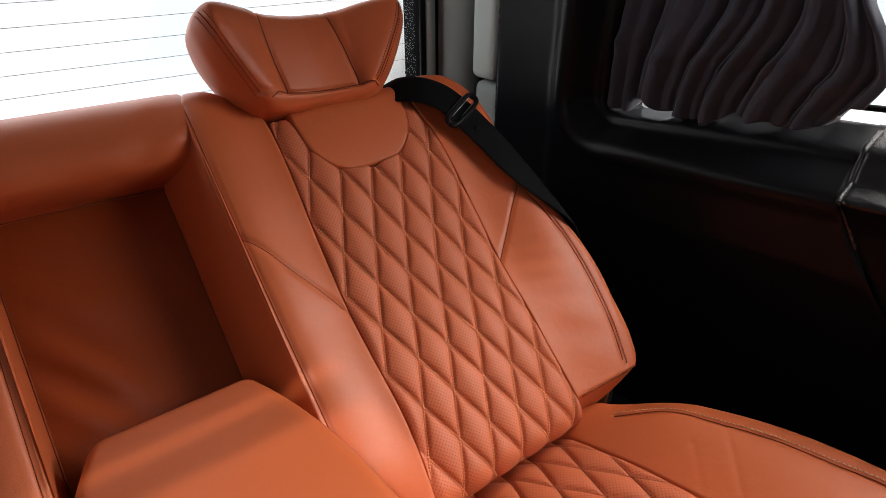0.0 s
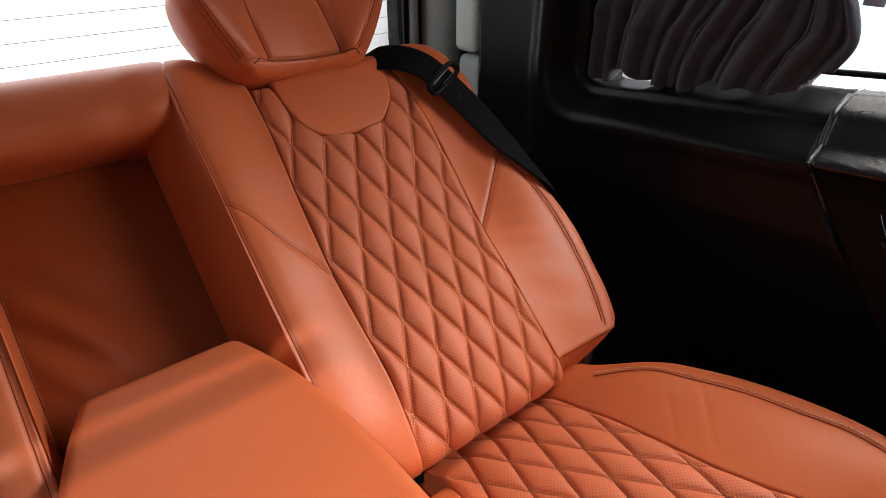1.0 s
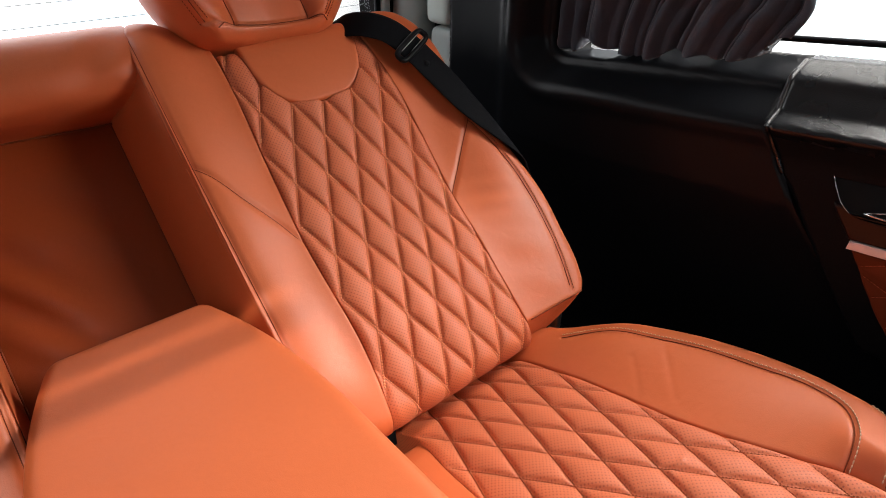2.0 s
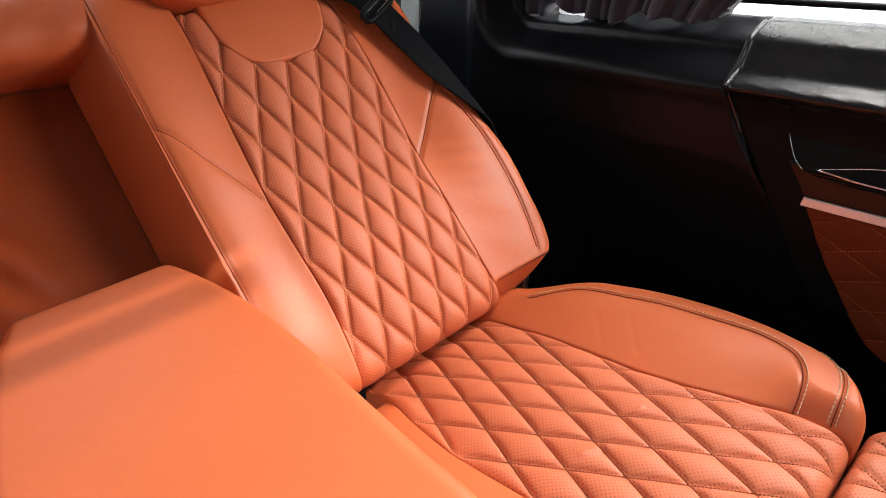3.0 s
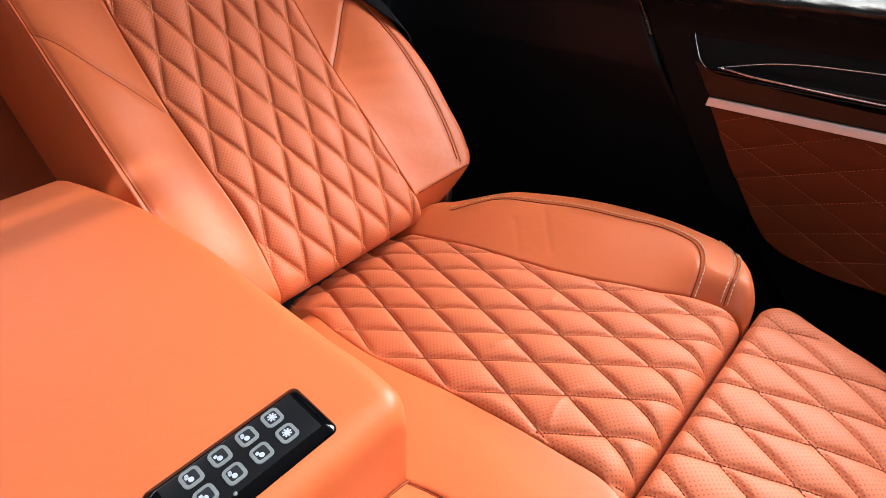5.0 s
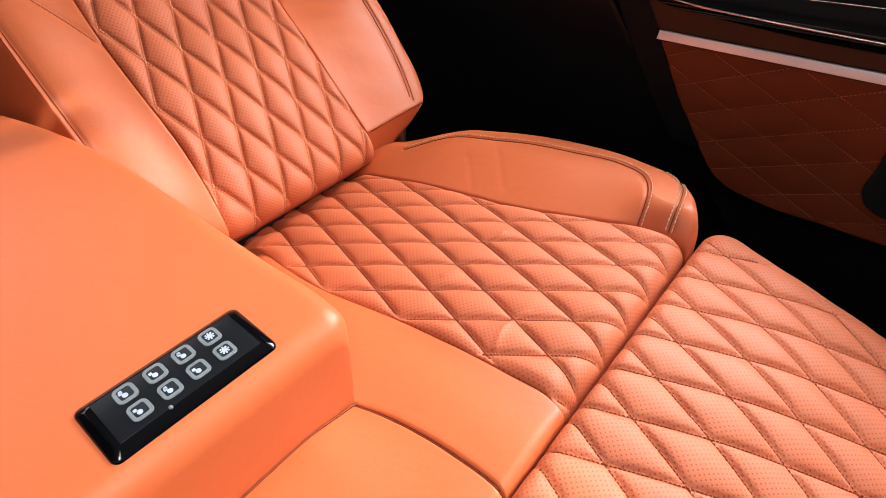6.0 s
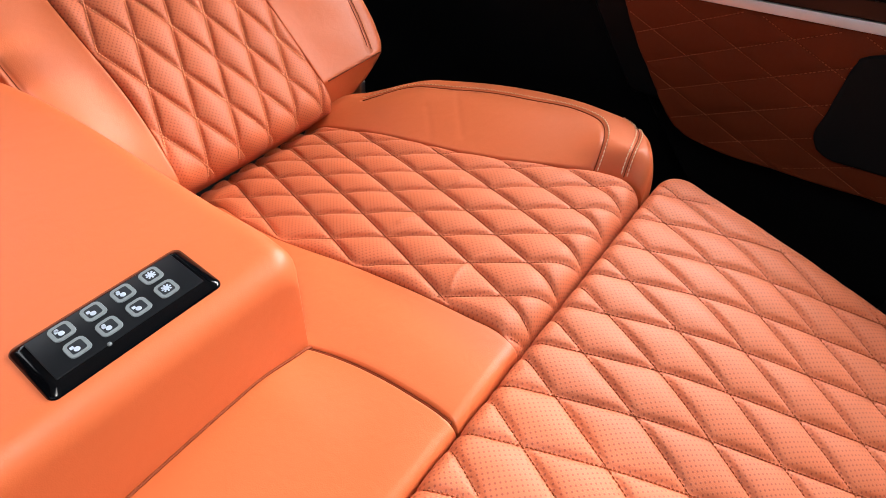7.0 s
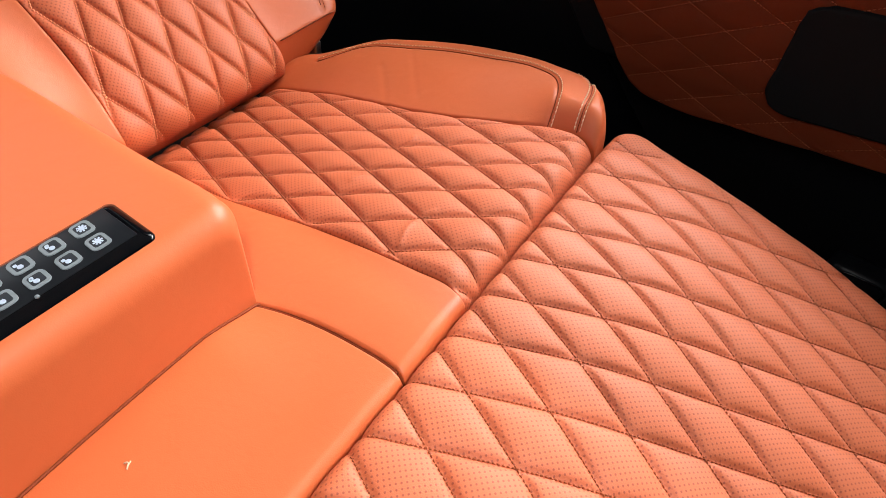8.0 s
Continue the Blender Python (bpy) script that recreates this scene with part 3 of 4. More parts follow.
front_v = np.stack([CX, CYY, ZZ], -1).reshape(-1, 3)
curtain_cloth = part("cloth", (front_v, sheet_f), CLOTH, curtain)
thick = curtain_cloth.modifiers.new("thickness", "SOLIDIFY")
thick.thickness = 0.0022
snap = front_v[np.argmin((front_v[:, 1] - 0.303) ** 2 + (front_v[:, 2] - 0.872) ** 2)] + vec(0.006, 0, 0)
part("snap_button", tube([snap + vec(d, 0, 0) for d in (-0.012, -0.008, -0.004)], 0.006, 14), SMOOTH, curtain, "small dark snap button")
part("curtain_rail", tube([(1.035, y, 0.853 - SLOPE * (y - 0.30)) for y in np.linspace(0.0, 0.40, 8)], 0.005, 8), SMOOTH, curtain)

# ---- seat ----
BACK = (vec(0.29, 0.40, 0.42), vec(0.9940, -0.0739, 0.0806), vec(0, 0.737, 0.676), vec(-0.1094, -0.6719, 0.7326))
CUSH = (vec(0.0, -0.12, 0.467), vec(1, 0, 0), vec(0, 0.9891, -0.1484), vec(0, 0.1484, 0.9891))
MIDX = 0.045

seat = thing("reclining_seat", (0.45, 0.15, 0.30), "reclined tan leather rear seat with diamond-quilted perforated panels", "car seat", "rear seats")

# backrest
panel_left = smooth_curve([(-0.06, -0.006), (0.0, -0.006), (0.041, -0.001), (0.11, 0.004), (0.21, 0.000), (0.30, -0.001), (0.43, 0.004), (0.568, 0.008), (0.66, 0.010)])
panel_right = smooth_curve([(-0.06, 0.268), (0.02, 0.268), (0.13, 0.265), (0.22, 0.264), (0.33, 0.267), (0.43, 0.265), (0.50, 0.261), (0.558, 0.253), (0.60, 0.246), (0.66, 0.24)])
patch_half = lambda s: 0.0965 * (1 - np.clip((0.622 - np.asarray(s, float)) / 0.1355, 0, 1) ** 2.8) ** (1 / 2.8)
patch_mid = lambda s: 0.136 + 0 * np.asarray(s, float)
under_patch = lambda a, s: np.abs(a - patch_mid(s)) < patch_half(s) - 0.003
BACK_SEWING = Lattice((0.13, 0.30), [3.447, 18.95, -7.739, -0.606, -0.224, -0.609], [0.632, -19.741, -8.347, -4.124, -1.065, 0.879])


def back_swell(A, S):
    """The panel stands out lower down, more towards the armrest."""
    return 0.003 + 0.013 * ease((0.30 - S) / 0.14) + 0.004 * ease((S - 0.38) / 0.10) - 0.06 * (A - 0.13) * ease((0.45 - S) / 0.15)


back_quilt = Pad(BACK, panel_left, panel_right, -0.020, 0.608, lambda A, S: np.where(under_patch(A, S), -0.010, BACK_SEWING.height(A, S, 0.0080) * sewn(panel_left, panel_right, A, S) + back_swell(A, S) - 0.001), (0.003, 0.003, 0.042, 0.02), 0.0023, 0.035)
backrest = part("backrest", Pad(BACK, smooth_curve([(0.0, -0.09), (0.65, -0.09)]), smooth_curve([(0.02, 0.30), (0.1, 0.345), (0.3, 0.365), (0.5, 0.34), (0.6, 0.32)]), 0.03, 0.595,
                                lambda A, S: -0.022 + 0 * A, (0.02, 0.02, 0.03, 0.03), 0.03, 0.10).geo(), LEATHER, seat)
part("quilted_panel", back_quilt.geo(), PERFORATED, backrest, "diamond-quilted perforated tan leather")
in_patch = lambda a, s: np.abs(a - patch_mid(s)) < patch_half(s) + 0.002
part("quilt_stitching", stitches(BACK_SEWING.runs(back_quilt, 0.0024, in_patch), 0.0040, 0.0030, 0.0012), THREAD, backrest, kind="stuff")

# smooth shoulder patch set into the top of the quilt
patch = Pad(BACK, lambda s: patch_mid(s) - patch_half(s), lambda s: patch_mid(s) + patch_half(s), 0.4874, 0.624,
            lambda A, S: 0.007 + 0.008 * np.sin(np.clip((S - 0.47) / 0.19, 0, 1) * math.pi), (0.006, 0.006, 0.006, 0.035), 0.004, 0.014)
part("shoulder_patch", patch.geo(), LEATHER, backrest, "smooth tan leather shoulder patch")
rim_s = np.linspace(0.4876, 0.600, 80)
# brown tube drawn as the shade of the patch's sewn gap
part("patch_seam", tube(np.concatenate([BACK[0] + (patch_mid(q) + sg * (patch_half(q) + 0.001)) * BACK[1] + q * BACK[2] + 0.002 * BACK[3] for sg in (-1, 1) for q in (rim_s[::-1] if sg < 0 else rim_s)]).reshape(-1, 3), 0.0009), SEAM_SHADOW_THREAD, backrest)

# bolster beside the armrest recess
rim_seam = np.array([(-0.0975 + 0.003 * math.cos(q * 5), q) for q in np.linspace(0.02, 0.648, 40)])
bl_seam = bent([(-0.107, 0.438), (-0.084, 0.413), (-0.055, 0.368), (-0.025, 0.323), (-0.003, 0.281)])
bolster_l = Pad(BACK, smooth_curve([(-0.02, -0.07), (0.0, -0.09), (0.06, -0.100), (0.17, -0.104), (0.45, -0.108), (0.60, -0.106), (0.648, -0.102), (0.688, -0.09)]),
                smooth_curve([(-0.02, -0.009), (0.0, -0.006), (0.041, -0.001), (0.11, 0.003), (0.21, -0.001), (0.30, -0.002), (0.43, 0.003), (0.568, 0.007), (0.595, 0.006), (0.623, 0.000), (0.648, -0.022), (0.668, -0.045), (0.688, -0.07)]), -0.02, 0.688,
                lambda A, S: 0.001 + back_swell(0.0, S) * (1 - 0.7 * ease(-A / 0.085)) + 0.033 * ease(-A / 0.085) * ease((S + 0.05) / 0.15) - 0.02 * ease((S - 0.60) / 0.12), (0.005, 0.004, 0.03, 0.035), 0.0035, 0.05, (bl_seam, rim_seam))
part("inner_bolster", bolster_l.geo(), LEATHER, backrest, "smooth tan leather bolster with a curved seam")
# tubes darken the sewn grooves of the bolster as shade
part("bolster_seam", joined(tube(on_pad(bolster_l, bl_seam[2:-2], 0.0008), 0.0006), tube(on_pad(bolster_l, rim_seam, 0.0008), 0.0006)), SEAM_SHADOW_THREAD, backrest)

# outer bolster by the window, with its two seams
r_cross = bent([(0.262, 0.262), (0.295, 0.300), (0.330, 0.345), (0.356, 0.376)])
r_long = bent([(0.353, 0.371), (0.369, 0.325), (0.383, 0.268), (0.388, 0.168), (0.378, 0.076), (0.366, 0.028)])
bolster_r = Pad(BACK, lambda s: panel_right(s) - 0.002,
                smooth_curve([(-0.02, 0.300), (0.0, 0.362), (0.014, 0.386), (0.03, 0.401), (0.055, 0.410), (0.13, 0.418), (0.20, 0.421), (0.285, 0.408), (0.36, 0.392), (0.445, 0.374), (0.54, 0.368), (0.58, 0.352), (0.61, 0.325), (0.63, 0.29)]), -0.02, 0.63,
                lambda A, S: 0.002 + back_swell(0.265, S) * (1 - ease((A - 0.262) / 0.115)) - 1.8 * np.clip(0.020 - S, 0, 1) + 0.020 * ease((A - 0.262) / 0.115) + 0.0007 * np.sin((S * 0.95 + A * 0.3) * 190) * np.exp(-(((A - 0.325) / 0.04) ** 2) - (((S - 0.235) / 0.045) ** 2)) + 0.0008 * np.sin((S + A * 0.5) * 85 + 1) * np.exp(-(((A - 0.33) / 0.05) ** 2) - (((S - 0.13) / 0.10) ** 2)), (0.003, 0.018, 0.004, 0.03), 0.0035, 0.04, (r_cross, r_long))
part("outer_bolster", bolster_r.geo(), LEATHER, backrest, "tan leather side bolster with stitched seams")
# groove shade of both seams, drawn as brown tubes
part("outer_bolster_seam", joined(tube(on_pad(bolster_r, r_cross[1:], 0.0010), 0.0007), tube(on_pad(bolster_r, r_long[:-1], 0.0010), 0.0008)), SEAM_SHADOW_THREAD, backrest)
part("lower_piping", tube(on_pad(bolster_r, [(a, 0.0195) for a in np.linspace(0.275, 0.388, 30)], 0.0010), 0.0011), SEAM_SHADOW_THREAD, backrest)
part("outer_bolster_stitching", stitches([(on_pad(bolster_r, beside(r_long, 0.0045), 0.0008), bolster_r.en)], 0.0050, 0.0034, 0.0009), SHADED_THREAD, backrest, kind="stuff")

# headrest
HEAD = (vec(0.388, 0.8448, 0.8227), vec(0.999, -0.0225, -0.039), vec(0.045, 0.4995, 0.865), vec(0, -0.866, 0.50))


def ring(points, count):
    """A smooth closed outline, mirrored from its right half, points from the bottom middle up."""
    half = np.array(points, float)
    full = np.concatenate([half, (half * (-1, 1))[::-1][1:-1]])
    n = len(full)
    out = []
    for k in range(count):
        u = k / count * n
        i, f = int(u), u - int(u)
        p0, p1, p2, p3 = (full[(i + d) % n] for d in (-1, 0, 1, 2))
        out.append(0.5 * (2 * p1 + (p2 - p0) * f + (2 * p0 - 5 * p1 + 4 * p2 - p3) * f * f + (3 * p1 - p0 - 3 * p2 + p3) * f ** 3))
    return np.array(out)


HEAD_RING = [(0, 0.010), (0.078, 0.010), (0.111, 0.022), (0.149, 0.066), (0.173, 0.118), (0.173, 0.143), (0.151, 0.161), (0.108, 0.165), (0.068, 0.164), (0, 0.165)]
HEAD_MID = vec(0, 0.085)
wing_line = smooth_curve([(0.0, 0.070), (0.034, 0.096), (0.078, 0.124), (0.130, 0.150), (0.165, 0.160)])


def wing_at(a, q):
    """The sewn ridge of each wing, both set over to the armrest side."""
    return wing_line(q) + np.where(np.asarray(a) < 0, 0.009, -0.007)


rim_line = ring(HEAD_RING, 360) - HEAD_MID
rim_turn = np.arctan2(rim_line[:, 1], rim_line[:, 0])
rim_order = np.argsort(rim_turn)
rim_turn, rim_far = rim_turn[rim_order], np.hypot(rim_line[:, 0], rim_line[:, 1])[rim_order]


def head_n(a, q):
    """Front of the headrest: a dished middle between plump wings that come forward to a sewn ridge and turn back beyond it."""
    a, q = np.asarray(a, float), np.asarray(q, float)
    side, ridge = np.abs(a), wing_at(a, q)
    n = 0.030 + 0.066 * np.clip(np.minimum(side, ridge) / 0.15, 0, 1) ** 1.7 - 0.75 * np.clip(side - ridge, 0, 1)
    n = n + 0.008 * np.sin(math.pi * np.clip((side - 0.064) / np.maximum(ridge - 0.064, 0.01), 0, 1)) * (q > 0.03)
    n = n + 0.006 * np.cos(np.clip(side / 0.064, 0, 1) * math.pi / 2) * np.sin(np.clip(q / 0.16, 0, 1) * math.pi)
    n = n - 0.0045 * np.exp(-(((side - seam_at(a, q)) / 0.004) ** 2)) * ease((q - 0.030) / 0.008)
    n = n - 0.0045 * np.exp(-(((q - 0.034) / 0.0035) ** 2)) * ease((0.11 - side) / 0.012)
    n = n - 0.0025 * np.exp(-(((side - ridge) / 0.004) ** 2))
    n = n + 0.006 * ease((0.036 - q) / 0.006)
    far = np.interp(np.arctan2(q - HEAD_MID[1], a), rim_turn, rim_far, period=2 * math.pi)
    out = np.clip((np.hypot(a, q - HEAD_MID[1]) / far - 0.72) / 0.28, 0, 1)
    return n - 0.034 * (1 - np.sqrt(np.maximum(0, 1 - out * out)))


def seam_at(a, q):
    """The two sewn lines beside the middle panel lean the same way, as the headrest is turned a little."""
    return np.where(np.asarray(a) < 0, seam_inner(q), seam_outer(q))


seam_inner = smooth_curve([(0.0, 0.054), (0.036, 0.058), (0.09, 0.068), (0.15, 0.074), (0.17, 0.075)])
seam_outer = smooth_curve([(0.0, 0.065), (0.036, 0.063), (0.09, 0.055), (0.15, 0.042), (0.17, 0.038)])


def headrest_geo(count=180):
    front = ring(HEAD_RING, count)
    rear = ring([(0, 0.01), (0.085, 0.012), (0.115, 0.035), (0.142, 0.080), (0.157, 0.120), (0.155, 0.142), (0.132, 0.155), (0.100, 0.155), (0.066, 0.154), (0, 0.154)], count)
    mid = HEAD_MID
    rows = []
    for rho in np.concatenate([np.linspace(0.02, 0.9, 52), np.linspace(0.91, 1, 14)]):
        p = mid + (front - mid) * rho
        rows.append(np.column_stack([p, head_n(p[:, 0], p[:, 1])]))
    last = rows[-1]
    for f in np.linspace(0.08, 1, 14):
        p = front + (rear - front) * math.sin(f * math.pi / 2) + (front - mid) * 0.05 * math.sin(f * math.pi)
        rows.append(np.column_stack([p, last[:, 2] * (1 - f) + -0.055 * f]))
    for rho in (0.97, 0.9, 0.7, 0.3, 0.02):
        p = mid + (rear - mid) * rho
        rows.append(np.column_stack([p, np.full(count, -0.055 - 0.03 * math.sqrt(1 - rho * rho))]))
    R = np.array(rows)
    V = HEAD[0] + R[..., 0:1] * HEAD[1] + R[..., 1:2] * HEAD[2] + R[..., 2:3] * HEAD[3]
    k = np.arange(R.shape[0] * count).reshape(R.shape[0], count)
    kn = np.roll(k, -1, 1)
    F = np.stack([k[:-1], kn[:-1], kn[1:], k[1:]], -1).reshape(-1, 4)
    return V.reshape(-1, 3), [tuple(f) for f in F] + [tuple(k[0][::-1]), tuple(k[-1])]


def on_head(line, lift=0.0):
    line = np.asarray(line, float)
    return HEAD[0] + line[:, :1] * HEAD[1] + line[:, 1:] * HEAD[2] + (head_n(line[:, 0], line[:, 1]) + lift)[:, None] * HEAD[3]


headrest = part("headrest", headrest_geo(), LEATHER, seat, "winged tan leather headrest")
for sgn in (1, -1):
    # headrest seam lines are brown tubes drawn as groove shade
    part("panel_seam", tube(on_head([(sgn * float(seam_at(sgn, q)), q) for q in np.linspace(0.036, 0.150, 40)], 0.0010), 0.0009), SEAM_SHADOW_THREAD, headrest)
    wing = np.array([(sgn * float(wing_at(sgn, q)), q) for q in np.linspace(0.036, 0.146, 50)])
    part("wing_seam", tube(on_head(wing, 0.0010), 0.0008), SEAM_SHADOW_THREAD, headrest)
    part("wing_stitching", stitches([(on_head(beside(wing, o), 0.0008), HEAD[3]) for o in (-0.0050, 0.0050)], 0.0046, 0.0032, 0.0008), SEAM_SHADOW_THREAD, headrest, kind="stuff")
part("lower_seam", tube(on_head([(a, 0.034 - 0.016 * max(0.0, abs(a) - 0.078) / 0.024) for a in np.linspace(-0.090, 0.090, 70)], 0.0012), 0.0010), SEAM_SHADOW_THREAD, headrest)

# seat cushion
cl = smooth_curve([(-0.04, 0.314), (-0.002, 0.316), (0.027, 0.323), (0.063, 0.322), (0.126, 0.320), (0.172, 0.317), (0.22, 0.313), (0.296, 0.304), (0.337, 0.300), (0.403, 0.302), (0.504, 0.313), (0.56, 0.313)])
cr = smooth_curve([(-0.04, 0.616), (0.016, 0.617), (0.068, 0.613), (0.11, 0.601), (0.207, 0.574), (0.252, 0.566), (0.297, 0.563), (0.354, 0.559), (0.448, 0.548), (0.541, 0.529), (0.56, 0.525)])
CUSH_SEWING = Lattice((0.45, 0.25), [3.236, 18.469, -6.099, 2.739, 2.211, 0.918], [1.767, 18.682, 11.301, 6.935, 5.709, -0.687])


wrinkles = [bent([(0.338, 0.097), (0.362, 0.104), (0.383, 0.104), (0.399, 0.095)], 14), bent([(0.396, 0.217), (0.413, 0.209), (0.431, 0.200)], 10), bent([(0.484, 0.207), (0.505, 0.203)], 6)]


def cushion_face(A, S):
    """The seat face: a little higher towards the window and the front."""
    return 0.0238 + 0.0504 * (A - 0.45) + 0.0082 * S - 0.1224 * S * S


cush_quilt = Pad(CUSH, cl, cr, 0.0, 0.56, lambda A, S: CUSH_SEWING.height(A, S, 0.0070) * sewn(cl, cr, A, S) + sum(0.0016 * np.exp(-((near_line(A, S, line) / 0.0038) ** 2)) for line in wrinkles) + cushion_face(A, S) - 0.001 - 0.015 * ease((S - 0.495) / 0.05), (0.003, 0.003, 0.032, 0.01), 0.0022, 0.06)
cushion = part("cushion", Pad(CUSH, flat(0.225), smooth_curve([(0.0, 0.62), (0.06, 0.68), (0.12, 0.70), (0.5, 0.66)]), 0.0, 0.58, lambda A, S: -0.015 - 0.06 * ease((S - 0.40) / 0.10), (0.02, 0.02, 0.02, 0.02), 0.03, 0.16).geo(), LEATHER, seat)
part("quilted_panel", cush_quilt.geo(), PERFORATED, cushion, "diamond-quilted perforated tan leather")
part("quilt_stitching", stitches(CUSH_SEWING.runs(cush_quilt, 0.0020), 0.0040, 0.0028, 0.0010), SHADED_THREAD, cushion, kind="stuff")
cr2 = lambda s: cr(s) + 0.002
b_in = bent([(0.600, 0.470), (0.644, 0.418), (0.672, 0.347), (0.691, 0.284), (0.699, 0.208), (0.703, 0.138), (0.689, 0.096), (0.655, 0.074), (0.627, 0.067), (0.612, 0.066)], 80)
b_out = bent([(0.722, 0.074), (0.714, 0.058), (0.690, 0.041), (0.650, 0.030), (0.620, 0.027)], 40)
creases = [bent([(0.683, 0.341), (0.640, 0.305), (0.590, 0.262)], 12), bent([(0.622, 0.352), (0.590, 0.322), (0.569, 0.305)], 12)]
ramp_wide = smooth_curve([(0.0, 0.030), (0.07, 0.042), (0.10, 0.078), (0.20, 0.122), (0.30, 0.130), (0.40, 0.100), (0.50, 0.06), (0.56, 0.05)])
bolster_top = lambda S: 0.063 - 0.009 * ease((S - 0.10) / 0.3) - 0.024 * ease((S - 0.38) / 0.12)


def bolster_face(A, S):
    edge = cushion_face(cr2(S), S)
    worn = sum(0.0007 * np.exp(-((near_line(A, S, line) / 0.0045) ** 2)) for line in creases)
    return edge - worn + (bolster_top(S) - edge) * np.sin(math.pi / 2 * np.clip((A - cr2(S)) / ramp_wide(S), 0, 1)) - 0.020 * ease((S - 0.50) / 0.06)


bolster_c = Pad(CUSH, cr2, smooth_curve([(-0.012, 0.632), (0.009, 0.668), (0.025, 0.692), (0.055, 0.719), (0.115, 0.738), (0.209, 0.745), (0.304, 0.733), (0.393, 0.700), (0.45, 0.670), (0.50, 0.632), (0.56, 0.60)]), -0.002, 0.56,
                bolster_face, (0.003, 0.024, 0.026, 0.02), 0.0025, 0.10, (b_in, b_out), (0.003, 0.003))
part("side_bolster", bolster_c.geo(), LEATHER, cushion, "tan leather thigh bolster with double seams")
# gap shade along the bolster seams, put in as dark tubes
part("side_bolster_seam", joined(tube(on_pad(bolster_c, b_in, 0.0016), 0.0008), tube(on_pad(bolster_c, b_out, 0.0016), 0.0007)), SEAM_SHADOW_THREAD, cushion)
part("side_bolster_stitching", stitches([(on_pad(bolster_c, beside(b_in, o), 0.0016), bolster_c.en) for o in (0.005,)] + [(on_pad(bolster_c, beside(b_out, o), 0.0016), bolster_c.en) for o in (-0.004, 0.004)], 0.0058, 0.0044, 0.0009), PALE_THREAD, cushion, kind="stuff")
strip_c = Pad(CUSH, smooth_curve([(-0.012, 0.214), (0.0, 0.217), (0.06, 0.220), (0.14, 0.212), (0.22, 0.19), (0.50, 0.17)]), lambda s: cl(s) - 0.001, -0.002, 0.50, lambda A, S: cushion_face(A, S) - 0.003 + 0.004 * np.sin(np.clip((A - 0.21) / 0.12, 0, 1) * math.pi) - 0.012 * ease((S - 0.46) / 0.06), (0.003, 0.002, 0.012, 0.01), 0.005, 0.10)
part("smooth_strip", strip_c.geo(), LEATHER, cushion, "smooth tan leather strip beside the quilt")

# ---- centre section: cushion, backrest with armrest recess ----
centre = thing("centre_seat", (MIDX, 0.1, 0.30), "smooth tan leather centre seat with an armrest recess", "car seat", "rear seats")
mid_c = Pad(CUSH, smooth_curve([(-0.012, -0.124), (0.10, -0.128), (0.5, -0.08)]), smooth_curve([(-0.012, 0.211), (0.0, 0.214), (0.06, 0.217), (0.14, 0.209), (0.22, 0.187), (0.50, 0.167)]), -0.002, 0.50,
            lambda A, S: cushion_face(A, S) - 0.004 + 0.004 * np.sin(np.clip((A + 0.12) / 0.33, 0, 1) * math.pi) + 0.013 * ease((S - 0.04) / 0.13) * ease((0.212 - A) / 0.08), (0.009, 0.003, 0.012, 0.01), 0.006, 0.12)
part("cushion", mid_c.geo(), LEATHER, centre)
# dark tube laid into the gap between the cushions as its shade
seam_s = np.linspace(0.006, 0.40, 60)
part("cushion_gap_shade", tube(np.array([mid_c.o + (float(mid_c.right(q)) + 0.0015) * mid_c.ea + q * mid_c.es + (float(cushion_face(0.21, q)) - 0.0075 - float(round_drop(np.array(q + 0.002), 0.012))) * mid_c.en for q in seam_s]), 0.0022), SEAM_SHADOW_THREAD, centre)
MID = (vec(MIDX, 0.40, 0.42), vec(1, 0, 0), vec(0, 0.737, 0.676), vec(0, -0.676, 0.737))


def recess_n(A, S):
    wr = 0.006 * np.sin((A * 0.8 + S * 0.75) * 95) * np.exp(-(((A + 0.09) / 0.05) ** 2) - (((S - 0.36) / 0.09) ** 2)) + 0.003 * np.sin((A * 0.6 + S) * 60 + 1) * np.exp(-(((A + 0.03) / 0.08) ** 2) - (((S - 0.45) / 0.07) ** 2))
    return -0.108 + wr + 0.008 * np.cos(A * 14)


recess = Pad(MID, flat(-0.145), flat(0.105), 0.05, 0.62, recess_n, (0.006, 0.006, 0.006, 0.006), 0.005, 0.02)
part("recess_back", recess.geo(), RECESS_SHADED, centre, "wrinkled tan leather at the back of the recess, its shade in the colour")
for sgn in (1, -1):
    t = np.linspace(0, 1, 14)
    sv = np.linspace(0.02, 0.643, 60)
    TT, SS = np.meshgrid(t, sv, indexing="ij")
    A = 0.094 + 0.0445 * TT ** 1.3 if sgn > 0 else -0.139 + 0.003 * TT
    Nn = -0.115 + 0.143 * TT ** 0.85 - 0.012 * ease((SS - 0.5) / 0.15) * TT
    P = MID[0] + A[..., None] * MID[1] + SS[..., None] * MID[2] + Nn[..., None] * MID[3]
    kk = np.arange(TT.size).reshape(TT.shape)
    part("recess_side", (P.reshape(-1, 3), np.stack([kk[:-1, :-1], kk[:-1, 1:], kk[1:, 1:], kk[1:, :-1]], -1).reshape(-1, 4)), LEATHER, centre)
